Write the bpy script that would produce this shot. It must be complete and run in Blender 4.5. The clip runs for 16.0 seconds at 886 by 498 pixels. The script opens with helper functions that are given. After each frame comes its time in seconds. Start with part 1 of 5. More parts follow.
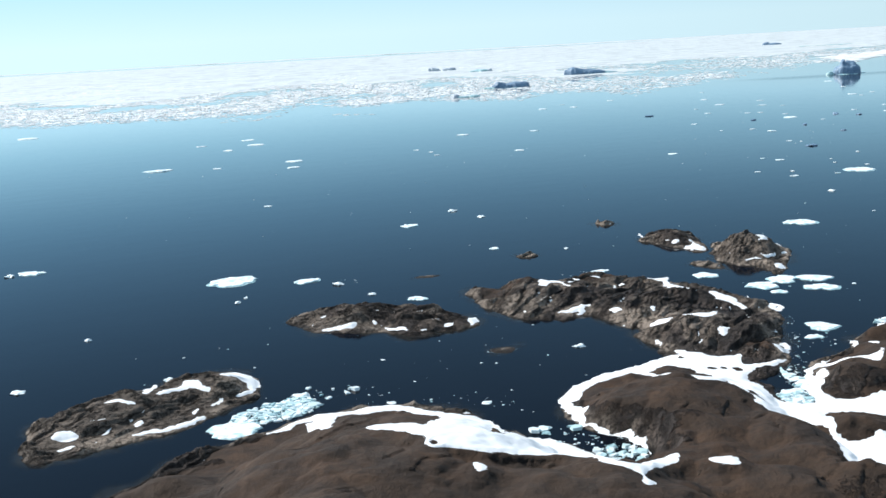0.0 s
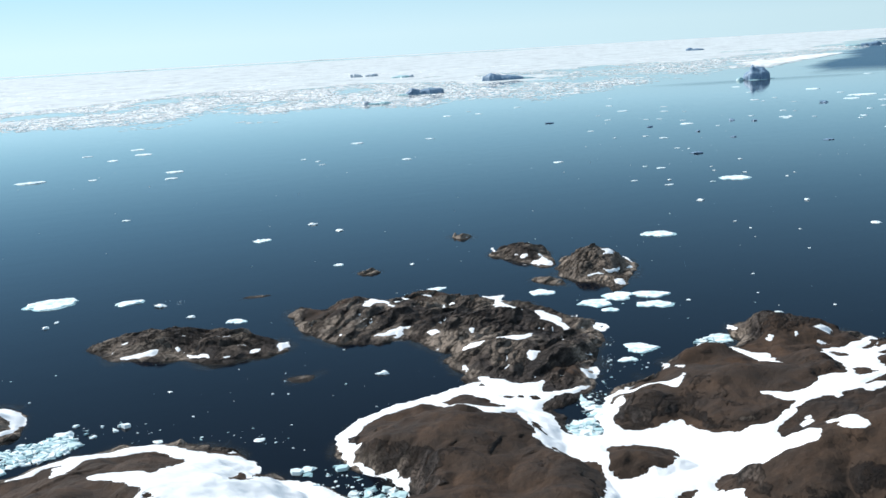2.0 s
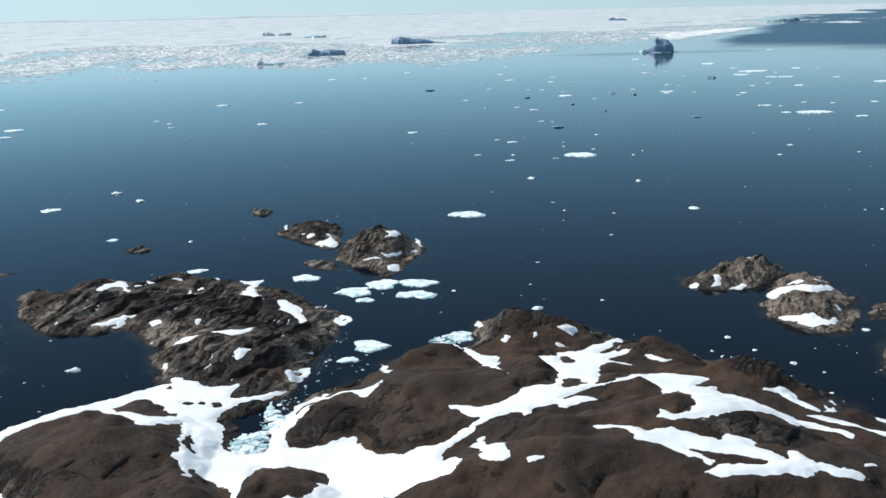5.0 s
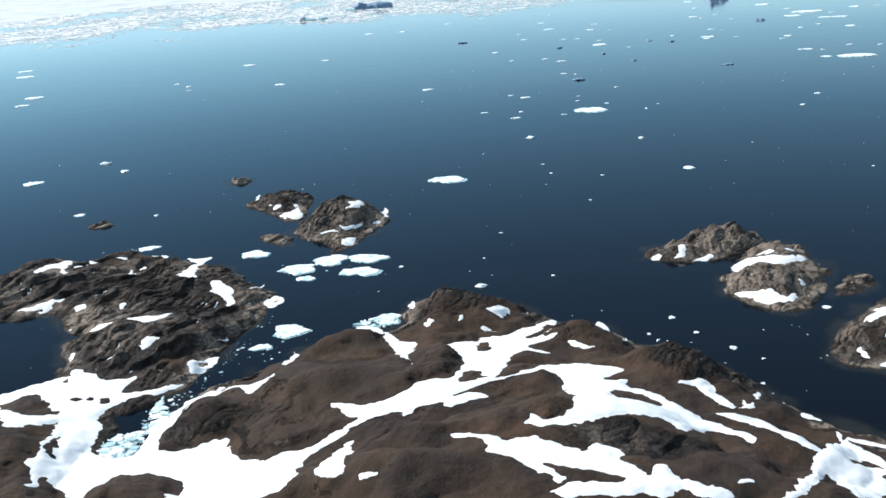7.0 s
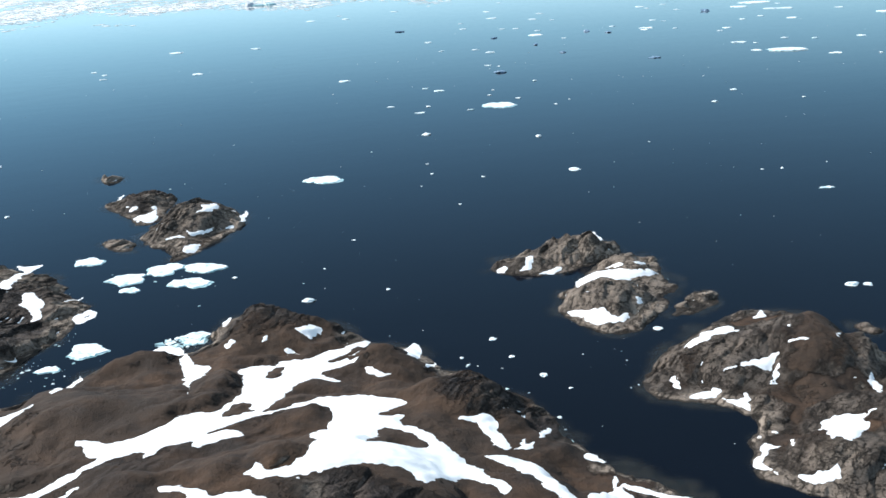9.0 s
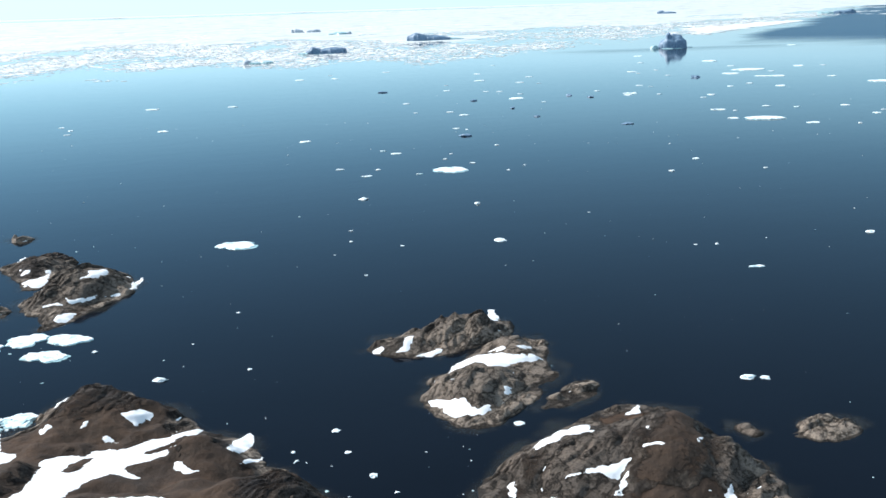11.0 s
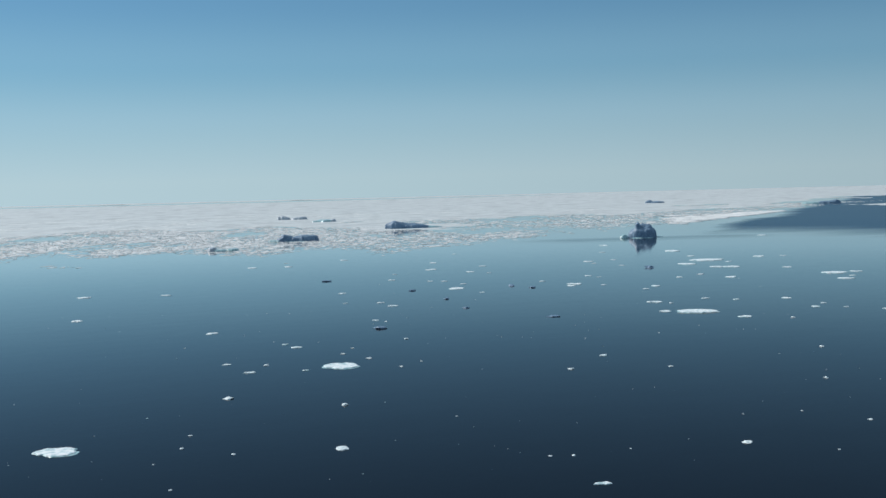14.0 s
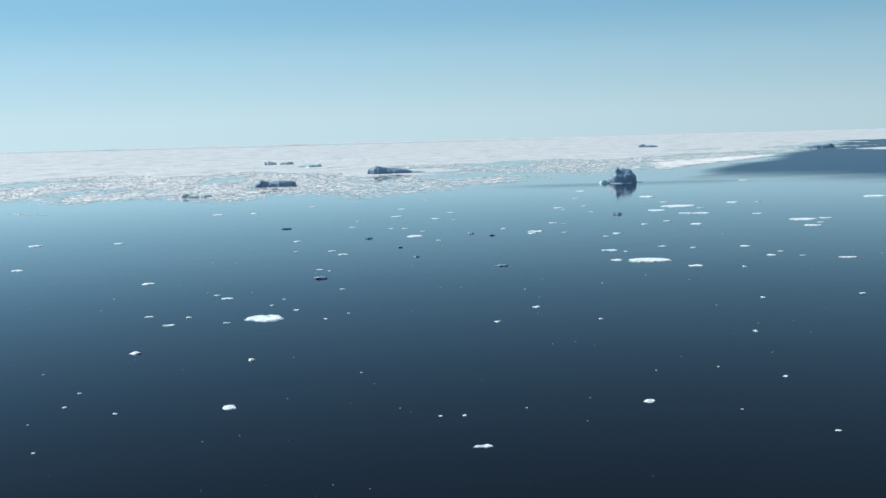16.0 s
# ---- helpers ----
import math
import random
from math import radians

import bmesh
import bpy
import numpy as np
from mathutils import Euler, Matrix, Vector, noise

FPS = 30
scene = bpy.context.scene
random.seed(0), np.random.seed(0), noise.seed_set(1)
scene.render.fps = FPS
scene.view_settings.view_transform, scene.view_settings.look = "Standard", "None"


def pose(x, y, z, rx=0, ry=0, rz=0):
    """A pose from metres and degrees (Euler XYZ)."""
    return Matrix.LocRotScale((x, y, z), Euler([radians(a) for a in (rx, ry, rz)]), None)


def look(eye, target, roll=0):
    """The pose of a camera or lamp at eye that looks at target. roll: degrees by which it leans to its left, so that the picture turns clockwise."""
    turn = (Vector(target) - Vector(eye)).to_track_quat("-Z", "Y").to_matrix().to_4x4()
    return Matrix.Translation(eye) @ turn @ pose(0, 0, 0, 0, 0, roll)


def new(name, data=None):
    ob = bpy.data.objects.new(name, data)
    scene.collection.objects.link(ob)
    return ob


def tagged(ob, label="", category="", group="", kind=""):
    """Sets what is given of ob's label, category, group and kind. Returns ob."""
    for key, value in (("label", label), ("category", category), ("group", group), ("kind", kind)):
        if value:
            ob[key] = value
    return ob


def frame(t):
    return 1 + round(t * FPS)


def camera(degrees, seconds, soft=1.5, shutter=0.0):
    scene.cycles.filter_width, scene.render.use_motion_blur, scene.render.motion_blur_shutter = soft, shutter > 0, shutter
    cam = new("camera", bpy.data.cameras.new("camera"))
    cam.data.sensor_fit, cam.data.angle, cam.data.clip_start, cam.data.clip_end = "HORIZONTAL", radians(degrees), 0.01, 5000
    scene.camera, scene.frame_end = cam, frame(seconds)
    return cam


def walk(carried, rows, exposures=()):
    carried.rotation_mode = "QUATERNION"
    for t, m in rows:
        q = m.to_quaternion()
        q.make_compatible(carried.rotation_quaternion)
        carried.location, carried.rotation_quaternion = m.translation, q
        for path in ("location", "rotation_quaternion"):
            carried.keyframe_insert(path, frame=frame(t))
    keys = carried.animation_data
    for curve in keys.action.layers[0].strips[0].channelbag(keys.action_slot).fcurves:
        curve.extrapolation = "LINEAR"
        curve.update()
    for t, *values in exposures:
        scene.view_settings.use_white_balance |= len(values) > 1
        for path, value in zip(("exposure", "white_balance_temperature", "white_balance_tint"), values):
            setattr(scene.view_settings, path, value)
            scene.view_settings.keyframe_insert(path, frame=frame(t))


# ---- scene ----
cam = camera(44.8, 16.0, soft=1.5)
PATH = [
    (0, (9.437, 0.699, 102.897), (9.414, 2.658, 102.495), -3.2),
    (0.5, (20.192, 5.59, 102.562), (20.18, 7.552, 102.172), -3.5),
    (1, (32.071, 11.106, 102.005), (32.074, 13.068, 101.617), -3.3),
    (1.5, (42.964, 15.887, 101.513), (42.999, 17.848, 101.124), -3.4),
    (2, (54.699, 21.075, 100.991), (54.783, 23.033, 100.593), -3.2),
    (2.5, (65.458, 25.67, 100.752), (65.582, 27.625, 100.349), -2.4),
    (3, (77.142, 31.076, 100.233), (77.307, 33.034, 99.859), -2.3),
    (3.5, (88.027, 35.267, 100.21), (88.239, 37.229, 99.886), -1.4),
    (4, (99.324, 39.57, 99.981), (99.571, 41.531, 99.677), -1.7),
    (4.5, (109.861, 43.899, 99.217), (110.097, 45.846, 98.827), -1.9),
    (4.7, (114.075, 45.729, 98.83), (114.297, 47.67, 98.403), -1.6),
    (6.8, (160.755, 63.485, 100.73), (160.811, 65.406, 100.179), -2.9),
    (7, (165.252, 65.37, 100.6), (165.296, 67.291, 100.045), -3.3),
    (7.5, (175.868, 69.756, 100.557), (175.891, 71.677, 100.002), -2.8),
    (8, (187.725, 74.54, 100.495), (187.748, 76.459, 99.934), -3.9),
    (8.5, (198.394, 79.106, 100.377), (198.446, 81.021, 99.801), -3.8),
    (9, (209.837, 84.015, 100.388), (209.915, 85.927, 99.805), -2.7),
    (9.2, (214.23, 85.829, 100.347), (214.314, 87.741, 99.769), -2.3),
    (11.3, (258.457, 109.414, 97.079), (258.491, 111.37, 96.66), -1.9),
    (11.5, (262.809, 111.996, 96.859), (262.84, 113.961, 96.488), -2.2),
    (12, (274.017, 117.156, 96.605), (274.044, 119.137, 96.334), -2.3),
    (12.5, (283.702, 121.76, 96.266), (283.725, 123.75, 96.065), -2.2),
    (13, (294.546, 126.958, 96.34), (294.568, 128.953, 96.202), -1.0),
    (13.5, (304.475, 130.729, 96.591), (304.501, 132.725, 96.47), -1.2),
    (14, (315.094, 135.586, 96.657), (315.125, 137.581, 96.52), -1.4),
    (14.5, (324.639, 140.792, 96.618), (324.677, 142.786, 96.469), -1.9),
    (15, (335.368, 146.239, 96.165), (335.408, 148.231, 95.994), -1.7),
    (15.5, (344.831, 150.084, 96.369), (344.864, 152.072, 96.157), -1.9),
    (16, (354.46, 153.404, 96.639), (354.48, 155.39, 96.399), -1.5),
]
EXPOSURE = [(0.0, 0.14), (2.5, 0.04), (4.7, -0.18), (7.0, 0.17), (9.2, 0.33), (11.5, 0.28), (12.3, -0.03), (13.5, -0.6), (14.3, -0.6), (16.0, -0.25)]
walk(cam, [(t, look(eye, target, roll)) for t, eye, target, roll in PATH], EXPOSURE)

# ---- daylight ----
SUN_AZ, SUN_EL = radians(-62), radians(38)      # left of straight ahead (+y), above the horizon
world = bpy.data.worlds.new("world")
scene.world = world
world.use_nodes = True
wn, wl = world.node_tree.nodes, world.node_tree.links
wn.clear()
sky = wn.new("ShaderNodeTexSky")
sky.sky_type, sky.sun_disc = "NISHITA", False
sky.sun_elevation, sky.sun_rotation = SUN_EL, SUN_AZ
sky.altitude, sky.air_density, sky.dust_density, sky.ozone_density = 0, 1.0, 0.15, 4.0
back, wout = wn.new("ShaderNodeBackground"), wn.new("ShaderNodeOutputWorld")
back.inputs["Strength"].default_value = 0.12
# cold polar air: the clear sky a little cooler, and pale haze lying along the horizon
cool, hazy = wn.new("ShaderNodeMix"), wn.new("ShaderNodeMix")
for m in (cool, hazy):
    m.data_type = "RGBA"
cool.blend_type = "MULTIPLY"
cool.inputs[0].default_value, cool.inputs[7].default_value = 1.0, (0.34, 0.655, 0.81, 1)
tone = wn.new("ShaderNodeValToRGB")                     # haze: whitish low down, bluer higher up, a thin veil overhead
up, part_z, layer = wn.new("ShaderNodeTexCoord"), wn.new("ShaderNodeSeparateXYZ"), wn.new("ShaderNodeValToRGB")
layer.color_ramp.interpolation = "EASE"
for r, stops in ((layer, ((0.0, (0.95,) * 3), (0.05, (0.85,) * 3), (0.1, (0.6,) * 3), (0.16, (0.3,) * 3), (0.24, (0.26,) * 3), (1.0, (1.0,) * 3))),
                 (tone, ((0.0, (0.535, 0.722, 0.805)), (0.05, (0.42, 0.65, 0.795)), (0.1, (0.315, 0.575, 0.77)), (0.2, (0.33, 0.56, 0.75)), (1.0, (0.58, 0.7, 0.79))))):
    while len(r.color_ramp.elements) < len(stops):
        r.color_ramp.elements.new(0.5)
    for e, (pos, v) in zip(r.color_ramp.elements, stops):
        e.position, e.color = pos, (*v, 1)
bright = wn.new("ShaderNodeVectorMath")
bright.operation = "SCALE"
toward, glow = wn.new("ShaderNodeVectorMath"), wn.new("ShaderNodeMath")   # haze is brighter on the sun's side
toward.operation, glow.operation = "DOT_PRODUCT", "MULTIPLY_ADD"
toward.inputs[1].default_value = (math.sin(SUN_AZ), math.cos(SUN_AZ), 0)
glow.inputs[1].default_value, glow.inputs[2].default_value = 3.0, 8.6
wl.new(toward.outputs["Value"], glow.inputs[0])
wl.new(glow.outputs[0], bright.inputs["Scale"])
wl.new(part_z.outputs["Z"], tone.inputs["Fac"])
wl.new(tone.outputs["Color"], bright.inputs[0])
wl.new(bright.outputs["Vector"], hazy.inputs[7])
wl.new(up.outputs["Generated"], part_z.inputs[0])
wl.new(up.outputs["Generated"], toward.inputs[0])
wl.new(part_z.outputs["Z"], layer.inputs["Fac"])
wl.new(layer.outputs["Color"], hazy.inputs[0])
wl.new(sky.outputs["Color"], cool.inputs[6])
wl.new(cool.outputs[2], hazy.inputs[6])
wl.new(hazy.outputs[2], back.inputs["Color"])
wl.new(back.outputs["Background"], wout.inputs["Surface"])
sun = new("sun", bpy.data.lights.new("sun", "SUN"))
sun.data.energy, sun.data.angle, sun.data.color = 5.0, radians(0.5), (1.0, 0.965, 0.925)
sun.matrix_world = look((0, 0, 300), (-300 * math.sin(SUN_AZ), -300 * math.cos(SUN_AZ), 300 - 300 * math.tan(SUN_EL)))


# ---- materials ----
class Nodes:
    """A node material under construction."""

    def __init__(self, name, rough=0.8):
        self.mat = bpy.data.materials.new(name)
        self.mat.use_nodes = True
        self.tree = self.mat.node_tree
        self.bsdf = self.tree.nodes["Principled BSDF"]
        self.bsdf.inputs["Roughness"].default_value = rough
        self.place = self.tree.nodes.new("ShaderNodeNewGeometry").outputs["Position"]

    def put(self, kind, **inputs):
        n = self.tree.nodes.new(kind)
        for key, value in inputs.items():
            self.feed(n.inputs[key.replace("_", " ")], value)
        return n

    def feed(self, socket, value):
        if isinstance(value, bpy.types.NodeSocket):
            self.tree.links.new(value, socket)
        else:
            socket.default_value = value

    def noise(self, size, detail=4.0, rough=0.55, stretch=(1, 1, 1), turn=0.0):
        m = self.put("ShaderNodeMapping", Vector=self.place)
        m.vector_type = "TEXTURE"                        # turned first, then stretched along the turned axes
        m.inputs["Scale"].default_value = [size / s for s in stretch]
        m.inputs["Rotation"].default_value = (0, 0, radians(turn))
        n = self.put("ShaderNodeTexNoise", Vector=m.outputs["Vector"], Scale=1.0, Detail=detail, Roughness=rough)
        return n.outputs["Fac"]

    def ramp(self, fac, *stops):
        r = self.tree.nodes.new("ShaderNodeValToRGB")
        self.feed(r.inputs["Fac"], fac)
        while len(r.color_ramp.elements) < len(stops):
            r.color_ramp.elements.new(0.5)
        for e, (pos, col) in zip(r.color_ramp.elements, stops):
            e.position = pos
            e.color = (*col, 1) if isinstance(col, tuple) else (col, col, col, 1)
        return r.outputs["Color"]

    def mix(self, fac, a, b, blend="MIX"):
        n = self.tree.nodes.new("ShaderNodeMix")
        n.data_type, n.blend_type = "RGBA", blend
        for i, v in ((0, fac), (6, a), (7, b)):
            self.feed(n.inputs[i], (*v, 1) if isinstance(v, tuple) else v)
        return n.outputs[2]

    def math(self, op, a, b=0.0):
        n = self.tree.nodes.new("ShaderNodeMath")
        n.operation = op
        self.feed(n.inputs[0], a)
        self.feed(n.inputs[1], b)
        return n.outputs[0]

    def attribute(self, name):
        n = self.tree.nodes.new("ShaderNodeAttribute")
        n.attribute_name = name
        return n.outputs["Fac"]

    def bump(self, *layers):
        last = None
        for height, strength, distance in layers:
            b = self.put("ShaderNodeBump", Height=height, Strength=strength, Distance=distance)
            if last:
                self.feed(b.inputs["Normal"], last)
            last = b.outputs["Normal"]
        self.feed(self.bsdf.inputs["Normal"], last)

    def done(self, colour=None, **inputs):
        if colour is not None:
            self.feed(self.bsdf.inputs["Base Color"], (*colour, 1) if isinstance(colour, tuple) else colour)
        for key, value in inputs.items():
            self.feed(self.bsdf.inputs[key.replace("_", " ")], value)
        return self.mat


def rock_material():
    n = Nodes("weathered_rock", 0.85)
    broad = n.noise(8.0, 4, 0.5, stretch=(0.5, 1, 1), turn=58)
    fine = n.noise(0.9, 6, 0.7)
    speck = n.noise(0.45, 3, 0.6)
    bands = n.noise(2.0, 6, 0.7, stretch=(0.18, 1.0, 1.0), turn=58)
    stone = n.ramp(broad, (0.36, (0.024, 0.02, 0.0192)), (0.5, (0.053, 0.0418, 0.0372)), (0.66, (0.112, 0.085, 0.068)))
    stone = n.mix(n.ramp(bands, (0.4, 0.8), (0.53, 0.0)), stone, (0.02, 0.0165, 0.014))
    stone = n.mix(n.ramp(fine, (0.53, 0.0), (0.64, 0.26)), stone, (0.2, 0.165, 0.142))
    stone = n.mix(n.math("MULTIPLY", n.attribute("pale"), n.ramp(bands, (0.3, 0.6), (0.55, 1.0))), stone, (0.32, 0.258, 0.206))
    heath = n.mix(n.ramp(n.noise(13.0, 6, 0.6), (0.34, 0.0), (0.66, 1.0)), (0.0228, 0.016, 0.0125), (0.065, 0.037, 0.0218))
    heath = n.mix(n.ramp(n.noise(4.2, 7, 0.7), (0.47, 0.0), (0.66, 0.75)), heath, (0.0175, 0.0132, 0.0106))
    heath = n.mix(n.ramp(n.noise(38.0, 4, 0.55), (0.42, 0.0), (0.66, 0.55)), heath, (0.046, 0.0315, 0.0228))
    heath = n.mix(n.ramp(n.noise(1.1, 5, 0.7), (0.54, 0.0), (0.72, 0.3)), heath, (0.1, 0.072, 0.052))
    cover = n.math("ADD", n.attribute("heath"), n.math("MULTIPLY", n.math("SUBTRACT", fine, 0.5), 1.1))
    cover = n.ramp(cover, (0.32, 0.0), (0.68, 1.0))
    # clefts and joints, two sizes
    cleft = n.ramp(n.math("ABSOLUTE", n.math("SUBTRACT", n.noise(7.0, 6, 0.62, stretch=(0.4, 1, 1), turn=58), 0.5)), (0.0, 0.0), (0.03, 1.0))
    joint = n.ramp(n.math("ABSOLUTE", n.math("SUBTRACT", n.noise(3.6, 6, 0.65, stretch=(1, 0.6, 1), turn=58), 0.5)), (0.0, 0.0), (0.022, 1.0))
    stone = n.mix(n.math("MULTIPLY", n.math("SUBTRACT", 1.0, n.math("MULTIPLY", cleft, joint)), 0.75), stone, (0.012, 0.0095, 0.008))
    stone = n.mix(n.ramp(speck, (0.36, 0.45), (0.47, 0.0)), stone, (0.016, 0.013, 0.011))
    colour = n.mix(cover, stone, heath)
    colour = n.mix(n.ramp(n.attribute("wet"), (0.35, 0.0), (0.75, 0.85)), colour, (0.016, 0.013, 0.011))
    open_rock = n.math("SUBTRACT", 1.0, cover)
    relief = n.math("MULTIPLY", n.math("ADD", n.math("ADD", cleft, n.math("MULTIPLY", joint, 0.5)), bands), open_rock)
    n.bump((relief, 1.0, 1.1), (n.noise(2.2, 7, 0.7), 0.9, 0.75), (n.math("MULTIPLY", speck, n.math("ADD", 0.35, n.math("MULTIPLY", open_rock, 0.65))), 0.8, 0.4))
    return n.done(colour, Specular_IOR_Level=0.2)


def shallows_material():
    """Sunk rock seen dimly through clear shallow water."""
    n = Nodes("shallow_water", 0.08)
    col = n.ramp(n.noise(1.6, 5, 0.6), (0.3, (0.02, 0.026, 0.028)), (0.7, (0.075, 0.072, 0.06)))
    seen = n.math("MULTIPLY", n.attribute("shoal"), n.ramp(n.noise(3.0, 4), (0.25, 0.35), (0.6, 1.0)))
    n.bump((n.noise(2.4, 3), 0.045, 0.4))
    return n.done(col, Alpha=seen, IOR=1.333, Specular_IOR_Level=0.1)


def snow_material():
    n = Nodes("old_snow", 0.65)
    col = n.ramp(n.noise(7.0, 5), (0.3, (0.72, 0.735, 0.75)), (0.65, (0.86, 0.86, 0.86)))
    dirt = n.ramp(n.noise(2.3, 6, 0.7), (0.62, 0.0), (0.85, 0.35))
    n.bump((n.noise(1.4, 5), 0.35, 0.3))
    return n.done(n.mix(dirt, col, (0.42, 0.38, 0.33)))


def floe_snow_material():
    """Thawing snow: white crests, blue-green where it is soaked."""
    n = Nodes("floe_snow", 0.6)
    col = n.ramp(n.noise(3.2, 5, 0.6), (0.37, (0.42, 0.6, 0.63)), (0.48, (0.74, 0.83, 0.85)), (0.58, (0.88, 0.92, 0.93)))
    n.bump((n.noise(1.6, 5), 0.7, 0.5))
    return n.done(n.mix(n.ramp(n.noise(0.9, 4, 0.7), (0.58, 0.0), (0.72, 0.6)), col, (0.55, 0.64, 0.68)))


def ice_material(name, clear, white, rough=0.35):
    n = Nodes(name, rough)
    col = n.ramp(n.noise(2.5, 5), (0.35, clear), (0.62, white))
    n.bump((n.noise(0.8, 5), 0.4, 0.25))
    return n.done(col, Specular_IOR_Level=0.4)


def brash_material():
    """Broken ice: clear wet pieces among white ones."""
    n = Nodes("brash_ice", 0.4)
    each = n.tree.nodes.new("ShaderNodeNewGeometry").outputs["Random Per Island"]
    col = n.ramp(each, (0.0, (0.2, 0.36, 0.39)), (0.35, (0.46, 0.63, 0.65)), (0.6, (0.78, 0.85, 0.86)), (1.0, (0.86, 0.9, 0.9)))
    col = n.mix(n.ramp(n.noise(0.7, 5, 0.65), (0.42, 0.0), (0.62, 0.5)), col, (0.5, 0.66, 0.68))
    n.bump((n.noise(0.8, 5), 0.4, 0.25))
    return n.done(col, Specular_IOR_Level=0.4)


def water_material():
    n = Nodes("sea_water", 0.06)
    # wind lanes ruffle parts of the surface
    lanes = n.noise(420.0, 4, 0.5, stretch=(0.35, 1.0, 1.0), turn=8)
    rough = n.math("ADD", n.math("MULTIPLY", n.ramp(lanes, (0.4, 0.0), (0.75, 1.0)), 0.06), 0.05)
    ripple = n.noise(2.4, 3)
    swell = n.noise(17.0, 3, stretch=(0.5, 1, 1), turn=25)
    n.bump((ripple, 0.045, 0.4), (swell, 0.014, 2.0))
    deep = n.mix(n.ramp(n.noise(60.0, 3), (0.3, 0.0), (0.7, 1.0)), (0.0022, 0.0042, 0.0082), (0.0029, 0.0052, 0.0099))
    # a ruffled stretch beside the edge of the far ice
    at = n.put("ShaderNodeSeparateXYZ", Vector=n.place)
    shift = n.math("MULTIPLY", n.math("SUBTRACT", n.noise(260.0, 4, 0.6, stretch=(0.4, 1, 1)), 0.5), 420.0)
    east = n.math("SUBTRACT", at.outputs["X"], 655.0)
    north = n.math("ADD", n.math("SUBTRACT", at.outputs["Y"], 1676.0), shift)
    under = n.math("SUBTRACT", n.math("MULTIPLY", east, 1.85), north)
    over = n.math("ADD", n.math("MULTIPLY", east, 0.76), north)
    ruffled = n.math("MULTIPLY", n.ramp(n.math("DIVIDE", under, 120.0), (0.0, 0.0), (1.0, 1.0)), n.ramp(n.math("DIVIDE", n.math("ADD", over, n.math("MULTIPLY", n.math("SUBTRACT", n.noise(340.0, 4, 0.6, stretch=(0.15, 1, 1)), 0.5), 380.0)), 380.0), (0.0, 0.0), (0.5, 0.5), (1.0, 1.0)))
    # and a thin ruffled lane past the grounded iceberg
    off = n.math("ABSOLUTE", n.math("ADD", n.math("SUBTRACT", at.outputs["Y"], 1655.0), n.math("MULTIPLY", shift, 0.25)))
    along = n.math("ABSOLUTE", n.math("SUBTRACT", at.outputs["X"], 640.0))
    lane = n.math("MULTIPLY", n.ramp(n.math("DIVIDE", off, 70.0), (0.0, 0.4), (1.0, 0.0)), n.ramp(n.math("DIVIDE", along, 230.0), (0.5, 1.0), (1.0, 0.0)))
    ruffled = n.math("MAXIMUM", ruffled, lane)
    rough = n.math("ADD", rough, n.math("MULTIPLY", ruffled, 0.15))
    # wave slopes turn much of the low sky away: the gloss rises late towards grazing
    normal = n.bsdf.inputs["Normal"].links[0].from_socket
    gleam = n.put("ShaderNodeFresnel", IOR=1.333, Normal=normal)
    amount = n.math("MULTIPLY", n.math("MULTIPLY", n.math("POWER", gleam.outputs[0], 1.8), 2.15), n.math("SUBTRACT", 1.0, n.math("MULTIPLY", ruffled, 0.82)))
    # the warm gloss tint greys the reflected sky in place of a haze veil
    gloss = n.put("ShaderNodeBsdfGlossy", Color=(0.99, 0.945, 0.905, 1), Roughness=rough, Normal=normal)
    both = n.put("ShaderNodeMixShader", Fac=amount)
    n.tree.links.new(n.bsdf.outputs[0], both.inputs[1])
    n.tree.links.new(gloss.outputs[0], both.inputs[2])
    n.tree.links.new(both.outputs[0], n.tree.nodes["Material Output"].inputs["Surface"])
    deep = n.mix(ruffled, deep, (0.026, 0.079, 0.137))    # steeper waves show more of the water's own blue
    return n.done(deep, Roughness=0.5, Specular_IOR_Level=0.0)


def pack_material():
    n = Nodes("pack_ice", 0.7)
    col = n.ramp(n.noise(30.0, 5), (0.35, (0.6, 0.61, 0.6)), (0.62, (0.9, 0.9, 0.88)))
    col = n.mix(n.ramp(n.noise(7.0, 5, 0.7), (0.52, 0.0), (0.72, 0.55)), col, (0.48, 0.5, 0.5))
    n.bump((n.noise(5.0, 5, 0.7), 0.35, 0.6))
    return n.done(col)


def far_pack_material():
    n = Nodes("far_pack_ice", 0.7)
    leads = n.ramp(n.noise(70.0, 8, 0.7), (0.38, 0.0), (0.52, 1.0))
    # greyer than the near pack: distance haze is mixed into the ice colour
    col = n.ramp(n.noise(26.0, 6, 0.65), (0.32, (0.475, 0.51, 0.515)), (0.6, (0.615, 0.65, 0.65)))
    return n.done(n.mix(n.math("MULTIPLY", n.math("SUBTRACT", 1.0, leads), 0.55), col, (0.3, 0.325, 0.335)))


ROCK, SNOW_WHITE, WATER = rock_material(), snow_material(), water_material()
SHALLOWS, FLOE_SNOW = shallows_material(), floe_snow_material()
FLOE_ICE = ice_material("floe_ice", (0.2, 0.4, 0.43), (0.48, 0.66, 0.68))
# darker than real ice: the bergs' backlit shade is put into the colour
SHADED_BERG_ICE = ice_material("shaded_berg_ice", (0.11, 0.19, 0.28), (0.19, 0.29, 0.4), 0.5)
PALE_BERG = ice_material("pale_berg_ice", (0.3, 0.36, 0.42), (0.62, 0.67, 0.71), 0.5)
BRASH_ICE = brash_material()
PACK_ICE, FAR_PACK = pack_material(), far_pack_material()


